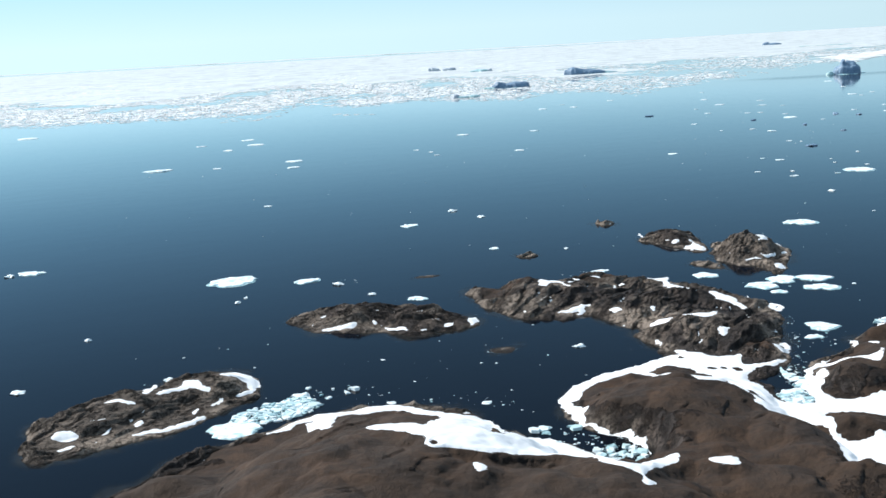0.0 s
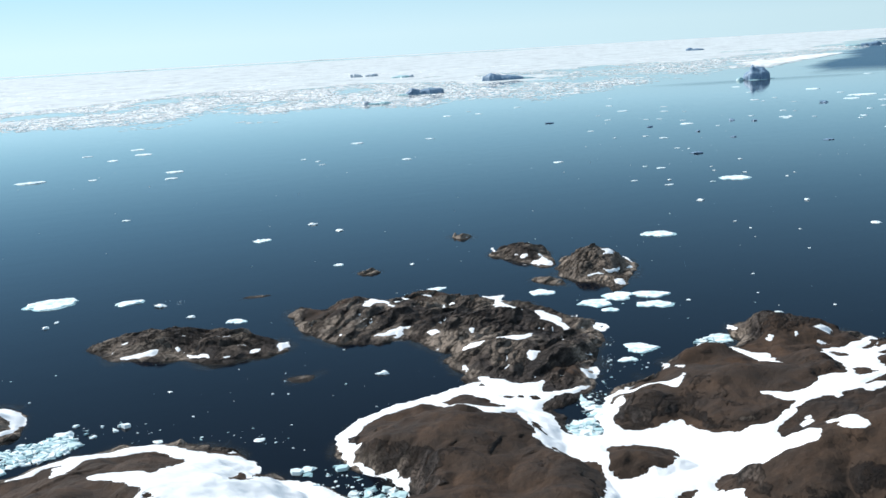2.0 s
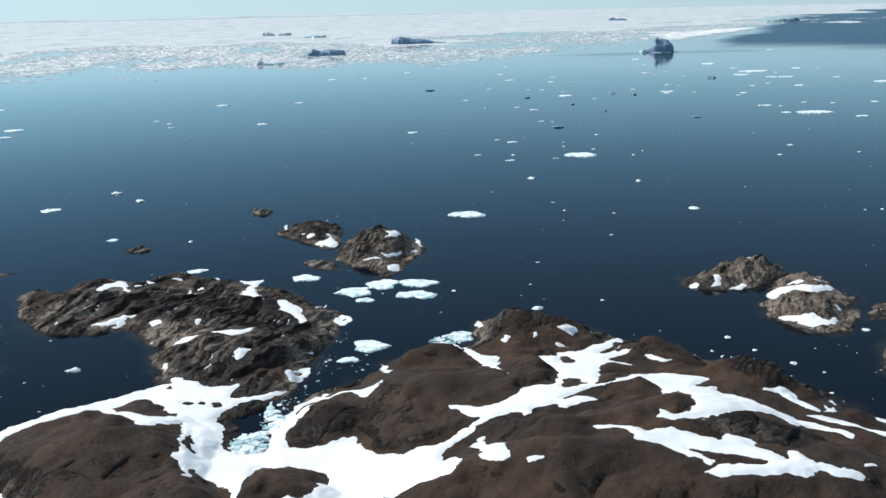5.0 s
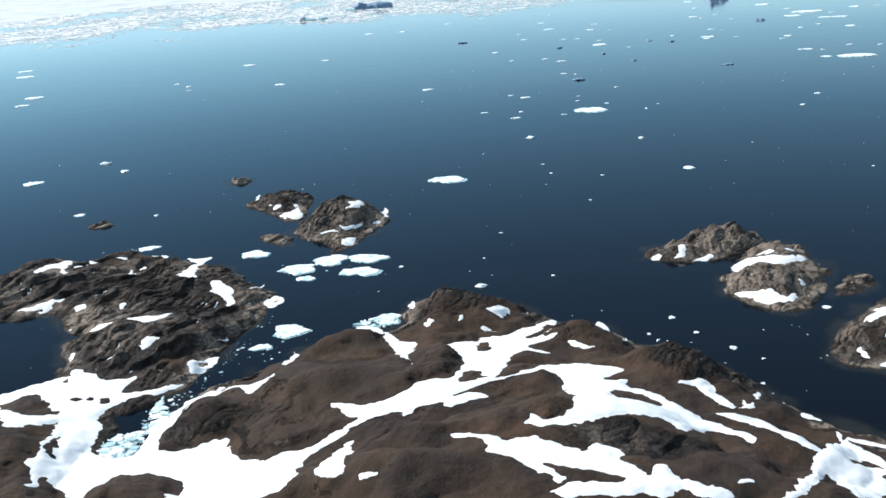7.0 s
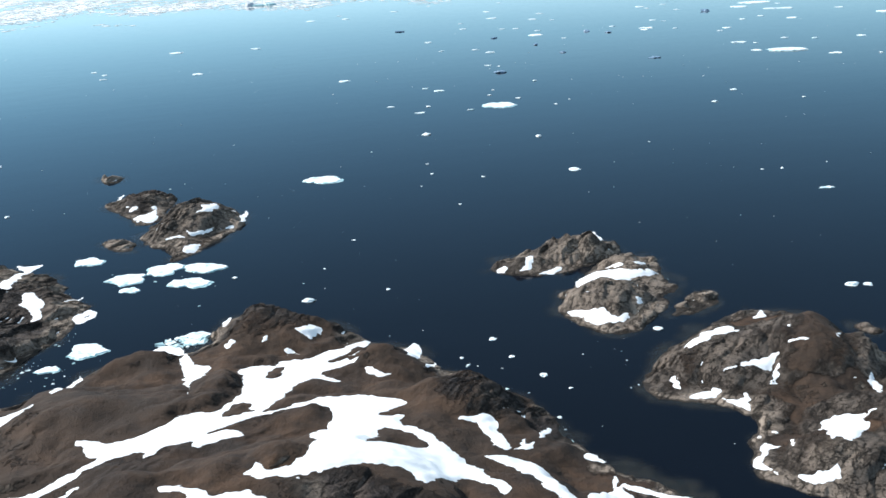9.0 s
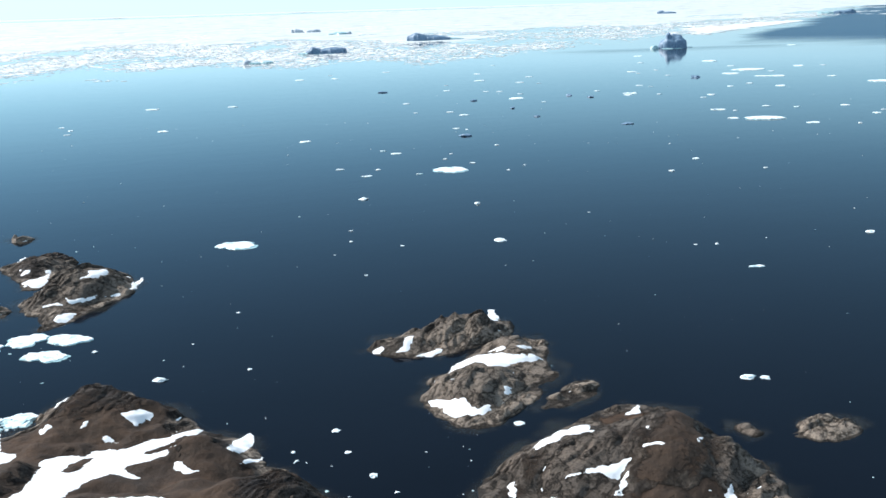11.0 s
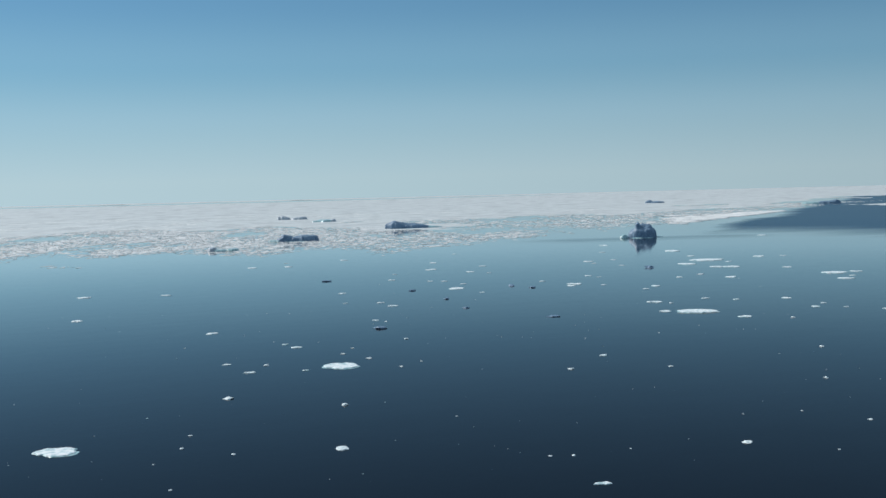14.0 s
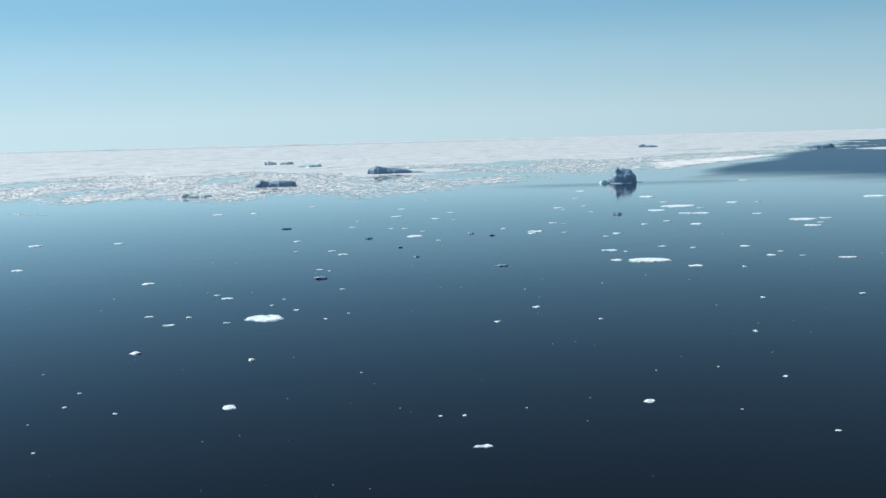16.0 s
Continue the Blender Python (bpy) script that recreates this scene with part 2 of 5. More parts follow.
# ---- relief: noise, outlines and height fields ----
def lattice(ix, iy, seed):
    n = (ix.astype(np.int64) * 374761393 + iy.astype(np.int64) * 668265263 + seed * 982451653) & 0x7FFFFFFF
    n = ((n ^ (n >> 13)) * 1274126177) & 0x7FFFFFFF
    n = ((n ^ (n >> 16)) * 60493) & 0x7FFFFFFF
    return ((n ^ (n >> 11)) & 0xFFFF) / 32767.5 - 1.0


def value_noise(x, y, seed):
    ix, iy = np.floor(x), np.floor(y)
    fx, fy = x - ix, y - iy
    fx, fy = fx * fx * fx * (fx * (fx * 6 - 15) + 10), fy * fy * fy * (fy * (fy * 6 - 15) + 10)
    a, b = lattice(ix, iy, seed), lattice(ix + 1, iy, seed)
    c, d = lattice(ix, iy + 1, seed), lattice(ix + 1, iy + 1, seed)
    return (a + (b - a) * fx) * (1 - fy) + (c + (d - c) * fx) * fy


def fbm(x, y, size, octaves, seed, gain=0.5):
    total, amp, x, y = 0.0, 1.0, x / size, y / size
    for k in range(octaves):
        total = total + amp * value_noise(x, y, seed + 17 * k)
        x, y = 1.6 * x - 1.2 * y + 7.3, 1.2 * x + 1.6 * y - 3.1
        amp *= gain
    return total


def smooth(e0, e1, v):
    u = np.clip((v - e0) / (e1 - e0), 0, 1)
    return u * u * (3 - 2 * u)


def rounded(outline, times=2):
    """Cuts the corners of a closed outline."""
    p = np.array(outline, float)
    for _ in range(times):
        q = np.roll(p, -1, axis=0)
        p = np.stack([0.75 * p + 0.25 * q, 0.25 * p + 0.75 * q], axis=1).reshape(-1, 2)
    return p


def inside_by(outline, x, y):
    """How far (x, y) lies inside a closed outline; negative outside."""
    best = np.full(x.shape, 1e9)
    odd = np.zeros(x.shape, bool)
    p = np.asarray(outline, float)
    for (ax, ay), (bx, by) in zip(p, np.roll(p, -1, axis=0)):
        ex, ey = bx - ax, by - ay
        u = np.clip(((x - ax) * ex + (y - ay) * ey) / (ex * ex + ey * ey + 1e-9), 0, 1)
        best = np.minimum(best, (x - ax - u * ex) ** 2 + (y - ay - u * ey) ** 2)
        if ay != by:
            odd ^= ((ay > y) != (by > y)) & (x < ax + (y - ay) * ex / (by - ay))
    best = np.sqrt(best)
    return np.where(odd, best, -best)


def domes(x, y, mounds):
    """Rounded mounds (x, y, half length, half width, turn in degrees, height), melted into one another."""
    total = np.zeros(x.shape)
    for cx, cy, rx, ry, turn, h in mounds:
        c, s = math.cos(radians(turn)), math.sin(radians(turn))
        u, v = ((x - cx) * c + (y - cy) * s) / rx, ((y - cy) * c - (x - cx) * s) / ry
        total += (h * np.clip(1 - (u * u + v * v), 0, 1)) ** 4
    return total ** 0.25


class Land:
    """A piece of land: coast outline, mounds, how high the shore rises and how rough and layered its rock is."""

    def __init__(self, coast, mounds, shore=1.5, reach=4.0, rough=0.5, strata=20.0, ragged=1.2, seed=1, wild=(), patches=0.8, pale=0.0, slab=1.0, bleached=()):
        self.coast = rounded(coast, 1)
        self.mounds, self.shore, self.reach, self.rough = mounds, shore, reach, rough
        self.strata, self.ragged, self.seed = strata, ragged, seed
        self.wild, self.patches, self.pale, self.slab, self.bleached = wild, patches, pale, slab, bleached

    def bounds(self, margin):
        lo, hi = self.coast.min(axis=0) - margin, self.coast.max(axis=0) + margin
        return lo[0], lo[1], hi[0], hi[1]

    def plain(self, x, y):
        """The height without the small relief, and the distance from the coast."""
        s = self.seed
        wx = x + self.ragged * fbm(x, y, 7.0, 3, s)
        wy = y + self.ragged * fbm(x, y, 7.0, 3, s + 5)
        d = inside_by(self.coast, wx, wy)
        up = smooth(0.0, 9.0, d)
        z = self.shore * (1 - np.exp(-np.maximum(d, 0) / self.reach)) + up * domes(wx, wy, self.mounds)
        return np.where(d > 0, z, 0.45 * d), d

    def height(self, x, y):
        z, d = self.plain(x, y)
        s, a = self.seed, radians(self.strata)
        u, v = x * math.cos(a) + y * math.sin(a), y * math.cos(a) - x * math.sin(a)
        u, v = u + 2.0 * fbm(x, y, 11.0, 2, s + 41), v + 2.0 * fbm(x, y, 11.0, 2, s + 43)
        boss = np.abs(fbm(u / 1.7, v, 11.0, 3, s + 11, 0.42)) - 0.35          # ice-worn bosses with clefts between
        ledge = np.abs(fbm(u / 2.6, v, 4.2, 3, s + 23)) - 0.35         # layered ledges
        joint = np.abs(fbm(u, v / 1.8, 5.0, 2, s + 29)) - 0.35         # joints across them
        lump = fbm(x, y, 24.0, 3, s + 31, 0.42)
        grain = fbm(x, y, 2.2, 3, s + 37, 0.6)
        bare = self.bareness(x, y, d)
        slabs = self.slabs(x, y)
        rocky = self.rough * (3.2 * boss + 0.8 * ledge + 0.5 * joint + 0.1 * grain) + slabs[0]
        crease = np.abs(fbm(x, y, 19.0, 3, s + 33, 0.4)) - 0.3
        soft = 1.9 * lump + 0.05 * grain + 0.3 * boss + 2.6 * crease + 0.12 * (np.abs(fbm(x, y, 2.4, 2, s + 35)) - 0.3)
        detail = soft + (rocky - soft) * bare
        return z + np.maximum(detail * smooth(-1.5, 2.0, d), np.where(z > 0, -0.55 * z, -9.0)), d

    def slabs(self, x, y):
        """Tilted layers that end in low scarps, coarse and fine: their height, and how near the foot of a coarse scarp lies."""
        s, a = self.seed, radians(self.strata)
        v = y * math.cos(a) - x * math.sin(a) + 4.2 * fbm(x, y, 26.0, 4, s + 47) + 1.3 * fbm(x, y, 5.5, 3, s + 49)
        coarse, fine = v / 8.0, v / 2.6 + 0.6 * fbm(x, y, 9.0, 2, s + 53)
        coarse, fine = coarse - np.floor(coarse), fine - np.floor(fine)
        keen = smooth(-0.5, 0.4, fbm(x, y, 14.0, 3, s + 57))
        tilt = lambda f: np.where(f < 0.9, 0.5 - f / 0.9, (f - 0.9) / 0.1 - 0.5)
        return self.slab * (1.7 * keen * tilt(coarse) + 0.6 * (1.3 - keen) * tilt(fine)), np.where(keen > 0.35, coarse, 0)

    def bareness(self, x, y, d):
        """1 on bare rock: along the shore, in barer stretches and on the wild parts; 0 under heath."""
        s = self.seed
        rim = 1 - smooth(2.0, 8.0, d + 4.0 * fbm(x, y, 13.0, 3, s + 71))
        patch = smooth(0.25, 0.6, fbm(x, y, 21.0, 3, s + 61))
        wild = np.clip(domes(x, y, self.wild), 0, 1) if self.wild else 0.0
        wild = wild * smooth(-1.5, -0.9, fbm(x, y, 15.0, 3, s + 67))
        return np.clip(np.maximum(np.maximum(rim, patch * self.patches), wild), 0, 1)

    def shaped(self, x, y, snow, bare=()):
        """The height with the small relief evened out where snow lies, and the distance from the coast."""
        z, d = self.height(x, y)
        even, _ = self.plain(x, y)
        for outline in snow:
            lo, hi = np.min(outline, axis=0) - 6, np.max(outline, axis=0) + 6
            near = (x > lo[0]) & (x < hi[0]) & (y > lo[1]) & (y < hi[1])
            if near.any():
                w = smooth(-4.5, 0.6, snow_reach(outline, x[near], y[near], bare))
                z[near] += (even[near] - 0.1 - z[near]) * w
        return z, d


def snow_reach(outline, x, y, bare=()):
    """How far inside the ragged rim of a snow patch (x, y) lies."""
    wx, wy = x + 0.55 * fbm(x, y, 3.4, 4, 91, 0.7), y + 0.55 * fbm(x, y, 3.4, 4, 97, 0.7)
    d = inside_by(rounded(outline, 1), wx, wy)
    for hole in bare:
        d = np.minimum(d, -inside_by(rounded(hole, 1), wx, wy))
    return d - 0.15


# ---- plan of the land (metres) ----
MAIN_WEST = [(-90, 150), (-88.5, 195.7), (-76, 234.2), (-64.5, 251.6), (-53, 264.9), (-44, 272.9), (-33.2, 283.7), (-25.3, 284), (-19.4, 288.6),
             (-9.7, 288.5), (-0.1, 285), (12.2, 278.5), (16.7, 268.7), (15.8, 259.5), (20.6, 263), (28.8, 256.5), (35.5, 252), (40.7, 245.9),
             (48.6, 239.3), (55.4, 241.4), (50.7, 254.9), (40, 260.9), (35.9, 274.2), (38.3, 288.4), (43.6, 298.9), (61.9, 305.4), (70.7, 310.7)]
SKERRY = [(73.6, 322.6), (67.5, 339.1), (69.4, 349.1), (63.4, 352.8), (59.8, 363.5), (55.2, 371.2), (49.3, 366.1), (43.4, 364.9), (33.4, 368.4), (26, 376), (20, 386.6), (13.2, 404.7),
          (13.6, 415), (17, 423), (23, 415.4), (28.9, 418.6), (33.8, 429.7), (43.7, 431.1), (51.7, 423.5), (63.6, 429.9), (75.7, 424.5), (89.8, 415.1), (103.9, 405.7),
          (112.3, 389.2), (121.1, 377.1), (122.2, 363.8), (117.8, 349.3), (112.5, 331.3), (111.6, 319.8), (106.7, 305.8), (97.8, 295.7)]
MAIN_EAST = [(93.6, 292.6), (95.2, 283.3), (97, 274), (103, 271.2), (104.1, 286), (108.3, 297), (113.9, 306.4), (126.3, 315.3), (132.1, 325.4), (141.5, 333.6), (151.6, 335.9),
             (158.6, 339.1), (160.6, 348.2), (163.5, 361.2), (170.6, 365.4), (178.6, 362.7), (186.8, 353), (195.9, 345.3), (201, 336.4), (211.2, 330.7), (216.3, 319.9),
             (221.4, 313), (229.5, 305.2), (237, 295), (239.5, 283), (243.7, 274), (248.8, 262.8), (256.2, 257), (265.6, 247), (272.4, 229.7), (268.6, 192.3), (240, 160), (150, 140), (20, 135)]
main_land = Land(MAIN_WEST + SKERRY + MAIN_EAST, [
    (-18.8, 204.3, 62, 52, 5, 7), (-8, 205, 48, 70, 0, 15), (32, 198, 34, 40, 0, 13), (65.3, 259.3, 27, 39, -12, 6.5), (84, 240.2, 14, 26, 10, 5.5), (66, 216, 38, 30, 0, 7),
    (106.2, 248.5, 12, 7, -12, 3.6), (140.8, 291, 27, 27, 25, 6.5), (116.9, 283.4, 11, 14, 30, 3.6), (172, 346, 20, 19, 0, 5.6), (206.2, 313.6, 12, 13, 0, 4.2),
    (221.5, 291, 15, 18, -30, 6.2), (159.4, 230.8, 42, 26, 12, 15.5), (188, 249, 36, 27, 10, 14.5), (180, 262, 62, 60, 10, 7), (204.6, 242.7, 25, 15, -6, 10.5),
    (225.7, 249, 22, 14, -25, 5.5), (189.6, 222.4, 60, 30, 0, 14),
    (90.4, 342.9, 26, 22, 20, 4.2), (76.1, 377.9, 34, 17, 14, 2.4), (46, 400.5, 26, 18, -10, 3.4), (96, 384.6, 22, 18, -20, 2.2), (106.6, 315.7, 9, 11, 0, 2.4),
], shore=1.5, reach=4.0, rough=0.6, strata=58, ragged=1.3, seed=3, patches=0.3, bleached=[(72, 356, 16, 22, -20, 1.0), (75, 412, 34, 13, -12, 0.8), (117, 372, 8, 14, 0, 0.9), (38, 395, 20, 22, 0, 0.5), (22, 402, 14, 18, 0, 1.0)],
    wild=[(72, 368, 70, 62, 0, 1.6), (98, 322, 34, 30, 0, 1.5), (82, 330, 26, 22, 0, 1.5), (174, 348, 22, 18, 0, 0.8), (213, 320, 8, 8, 0, 1.0), (226, 290, 12, 14, 0, 1.0), (200, 236, 20, 10, 0, 0.8)])
ALL_BARE = [(0, 300, 3000, 3000, 0, 1.0)]
LANDS = {
    "west": Land([(-107, 265.6), (-101.4, 258.1), (-95.3, 258.3), (-87.6, 263.4), (-79, 268.6), (-69.4, 272.3), (-63.6, 279.8), (-57.9, 289.7), (-52.2, 294.8), (-50.3, 304.6), (-51.4, 312.3),
                  (-55.4, 319), (-61.3, 325.6), (-70.1, 327.2), (-77.8, 323), (-84.5, 314), (-91.2, 309.8), (-98.9, 305.6), (-104.5, 297.7), (-110.2, 290.7), (-112.1, 284.8), (-109.5, 276.2)],
                 [(-66.9, 307.8, 15, 14, 30, 3.51), (-86.1, 291.6, 26, 13, 42, 3.78), (-101.3, 277.4, 12, 9, 40, 2.16)], shore=1.2, reach=2.5, rough=0.6, strata=38, seed=11, patches=1.0, wild=ALL_BARE, pale=0.3),
    "low": Land([(-54.6, 383), (-48.3, 374), (-41.4, 366.4), (-28.6, 363), (-18.8, 363.4), (-12.8, 357.8), (-4.9, 353.2), (-0, 355.3), (1.9, 360.3), (6.8, 359.5), (12.7, 362.7), (16.8, 367.8), (16, 375.6),
                 (6.6, 383.1), (0.6, 387.8), (-5.4, 391.5), (-16.3, 395.9), (-23.2, 402.5), (-36, 401), (-45.7, 397.6), (-50.5, 390.6)],
                [(-6.1, 372.8, 13, 14, -10, 4.32), (-30.8, 383.5, 20, 15, -15, 3.24), (6.7, 371.3, 8, 7, 0, 1.89)], shore=1.1, reach=2.5, rough=0.6, strata=5, seed=13, patches=1.0, wild=ALL_BARE),
    "far_flat": Land([(96, 500.7), (98.6, 488.2), (107.7, 478.6), (113.4, 465.9), (119.1, 462.1), (122.4, 472.3), (123.3, 485.3), (124.2, 501.4), (115.1, 511), (103, 512.5)],
                     [(109.2, 491.7, 13, 13, -30, 3.8)], shore=1.0, reach=2.0, rough=0.6, strata=10, seed=17, patches=1.0, wild=ALL_BARE),
    "far_dome": Land([(122.5, 466.3), (120.1, 451.2), (121, 440.8), (129.8, 433.6), (133.9, 425.8), (135.9, 416.5), (141.7, 418.7), (143.9, 430.2), (153.3, 452.5), (153.8, 466.6), (148.7, 476.4),
                      (142.5, 486.1), (132.4, 485.7), (125.4, 479.4)],
                     [(136.7, 458.9, 16, 22, -20, 7.0), (136.9, 429.9, 8, 9, 0, 1.62)], shore=1.0, reach=2.0, rough=0.6, strata=60, seed=19, patches=1.0, wild=ALL_BARE, pale=0.4),
    "far_skirt": Land([(107.6, 443.7), (110.6, 437.6), (116.1, 430.5), (120.7, 433.3), (119, 443.2), (111.6, 446.2)], [], shore=0.7, reach=2.0, rough=0.4, seed=21, patches=1.0, wild=ALL_BARE, pale=0.6),
    "east_ridge": Land([(236.6, 390.6), (237.9, 383.6), (247.1, 379.9), (257.3, 381.2), (265.3, 387.5), (273, 391.8), (279.1, 399), (278.1, 411.1), (268.9, 416.8), (259.7, 413.5), (251.6, 405.1), (242.4, 398.8)],
                       [(263.8, 399.5, 14, 12, 30, 4.8), (247.5, 388.9, 9, 7, 20, 2.2)], shore=1.1, reach=2.0, rough=0.75, slab=0.75, strata=70, seed=23, patches=1.0, wild=ALL_BARE, pale=0.32),
    "east_dome": Land([(250.7, 350.9), (251.7, 342.9), (255.8, 336), (261.9, 331.1), (269.5, 333.3), (274.1, 340.5), (280.6, 354.8), (286.3, 363.5), (285.3, 369), (286.3, 379.1), (285.3, 391.2), (278.1, 397),
                       (271, 392.7), (262.3, 376.3), (256.7, 368.1), (252.7, 360)],
                      [(265.9, 354.3, 13, 19, -10, 4.0), (278.1, 380.9, 9, 11, 0, 2.97)], shore=1.1, reach=2.5, rough=0.75, slab=0.75, strata=60, seed=29, patches=1.0, wild=ALL_BARE, pale=0.58),
    "bar": Land([(278.2, 340.2), (286.4, 343.8), (293.2, 348.1), (295, 357.2), (291.4, 360.1), (286.3, 353.9), (281.9, 347.7)], [(289.4, 352, 5, 5, 0, 0.81)], shore=0.5, reach=2.0, rough=0.35, seed=31, patches=1.0, wild=ALL_BARE, pale=0.6),
    "outer": Land([(261, 301), (263, 295.4), (270.2, 290.1), (276.7, 287.8), (280.7, 281.8), (280.1, 276.7), (276.8, 273.1), (274.1, 265.5), (273, 258.9), (275.7, 254.5),
                   (281.1, 249.7), (289.7, 244.6), (298.8, 244.2), (311, 250.5), (319.1, 266.8), (322.2, 287.1), (322.2, 301.3), (318.1, 317.4), (314, 330.4), (308.8, 339.4), (300.7, 343.2), (291.5, 340),
                   (282.1, 329.6), (271.5, 320.5), (266, 311.5)],
                  [(301.7, 308.9, 17, 21, 0, 8.0), (284.4, 310.5, 18, 17, 35, 5.6), (290.6, 260.3, 15, 12, 0, 4.05), (305.9, 270.6, 13, 18, 0, 4.59)], shore=1.3, reach=3.0, rough=0.6, strata=50, seed=37, patches=0.6, wild=[(280, 312, 16, 26, 20, 1.0), (296, 256, 30, 14, 0, 0.9), (318, 300, 10, 40, 0, 1.0)], pale=0.28),
    "tip": Land([(331.3, 321.7), (336.5, 329), (342.6, 331.1), (347.7, 327.2), (345.7, 319), (337.5, 316.8)], [], shore=0.8, reach=2.0, rough=0.4, seed=41, patches=1.0, wild=ALL_BARE, pale=0.5),
    "reef": Land([(82.6, 540.7), (87.6, 537.9), (91.6, 541.1), (90.6, 548.1), (84.5, 548.8)], [], shore=0.9, reach=2.0, rough=0.5, seed=43, patches=1.0, wild=ALL_BARE, pale=0.6),
    "reef_small": Land([(36.3, 474.4), (42.3, 471.7), (46.2, 475.9), (43.2, 480.7), (37.2, 479.5)], [], shore=0.5, reach=2.0, rough=0.4, seed=47, patches=1.0, wild=ALL_BARE, pale=0.7),
    "stone": Land([(320.6, 325.6), (322.2, 322.4), (325.4, 321.8), (326.6, 324.6), (325, 328.2), (321.8, 328.8)], [], shore=0.9, reach=1.6, rough=0.4, seed=59, patches=1.0, wild=ALL_BARE, pale=0.5),
    "sunk": Land([(18.5, 334.6), (22, 331.5), (27, 333.4), (28.2, 336.6), (23, 337.8)], [], shore=0.16, reach=2.0, rough=0.12, seed=61, patches=1.0, wild=ALL_BARE, pale=0.6, slab=0.1),
    "shoal": Land([(-9.5, 444), (-5, 442.6), (0, 444.2), (3.5, 447.6), (-1, 448.6), (-6.5, 447.2)], [], shore=0.22, reach=2.0, rough=0.15, seed=53, patches=1.0, wild=ALL_BARE, pale=0.8, slab=0.15),
}


# ---- where old snow still lies (metres) ----
BARE = []
SNOW = {name: [] for name in ("main", *LANDS)}
SNOW["main"].append([(35.8, 283.5), (37.1, 288.3), (40.6, 294.9), (44.8, 299.2), (50.7, 303), (57, 306.2), (63.2, 311.1), (69.7, 315.7), (74.2, 313.7), (77.2, 313.6), (75.5, 320.4), (75.7, 323.1), (78.3, 319.7), (83.4, 317.5), (84.7, 312.7), (90.2, 312), (94.3, 314.9), (93.5, 309.4), (92.7, 303.4), (91, 295.2), (89.9, 291.6), (88.9, 285), (86.5, 283.4), (85.2, 287.1), (82.5, 285.4), (78.2, 279.1), (74.1, 278), (72.5, 282.8), (62.1, 300.1), (59.5, 303.3), (56, 303.8), (51.6, 299), (46.4, 292.6), (42.8, 285.8), (40.9, 280.7)])
SNOW["main"].append([(90.5, 306.8), (92.7, 303.4), (99, 304.7), (106, 308.5), (106.3, 307.3), (101.2, 302.2), (99.1, 302.7), (93.9, 299.2), (91.3, 295.3), (89.9, 291.6), (92, 287.9), (93.1, 283.8), (92.9, 277.9), (94, 272.9), (95.9, 270.4), (96.1, 267.4), (89.5, 266.2), (89, 268.6), (87.5, 274.1), (86.5, 283.4), (85.2, 287.1), (85.3, 300.1)])
SNOW["main"].append([(97.5, 271.6), (101.5, 271.7), (102.9, 273.4), (103.1, 277.8), (103.6, 282), (102.6, 285.9), (103.1, 288.7), (105.7, 291.3), (106.9, 295), (108.7, 298.8), (110.9, 301.3), (114.5, 303.9), (119.7, 298.7), (124.6, 293), (126.6, 293), (128.9, 295.1), (130.6, 299.4), (130, 294), (127.9, 291), (127.3, 288.4), (125.4, 287.7), (124.4, 291.4), (121.6, 295.2), (117.9, 297), (114, 299.4), (111, 297.8), (109, 294.3), (109.8, 286.6), (109.3, 283.9), (107.5, 283.2), (106.4, 279.7), (106.6, 276), (108.1, 272.4), (110.6, 271), (112.4, 262.6), (100.6, 264.6)])
SNOW["main"].append([(83, 285.6), (86.9, 288.7), (90.5, 289), (92.5, 287.9), (93.1, 283.9), (92.5, 280.6), (93.1, 275.2), (94.5, 272.5), (97.4, 271.9), (110.7, 270.8), (114.1, 271.2), (117.9, 270.6), (120.6, 272.3), (122.1, 273.2), (123.2, 270), (125.4, 263), (128.9, 259.4), (132.5, 258), (135.9, 258.2), (139.8, 228.6), (137.8, 228.8), (135.8, 229), (115.8, 248.1), (116, 252.8), (115.6, 257.4), (113.7, 259.1), (107.2, 260.6), (103.1, 263.5), (100.4, 263), (99, 259.8), (100.6, 247.6), (94, 253.3), (93.3, 256.5), (90.9, 256.9), (89.5, 260), (88.1, 258.9), (88.9, 253.7), (87.7, 251.2), (86.9, 256.6), (85.6, 260.5), (83.6, 262.1), (84.9, 264.8), (84.8, 269.3), (84.7, 274.7), (83.8, 281.8)])
SNOW["main"].append([(90.3, 277.9), (90.7, 269.4), (93.7, 260.9), (96.1, 249.9), (98.3, 244), (96.5, 236), (118.9, 234.8), (121, 239.4), (125.8, 240.9), (128.4, 229.3), (132.7, 230.7), (136.5, 236.4), (139.4, 251.3), (139.7, 254.5), (142.5, 257.8), (147.2, 261.6), (150.4, 264.9), (144, 262.4), (135, 255.1), (130.3, 257), (125, 262.6), (124, 268.5), (122.3, 272.6), (117.3, 270.8), (111.6, 270.4), (108.4, 271.9), (106.9, 276.9), (107.4, 282.3), (110.1, 285), (113.8, 297.3), (107.9, 290), (103.6, 281.6), (103.9, 274.7), (102.2, 268.5), (94.9, 270.3), (92.7, 275.1)])
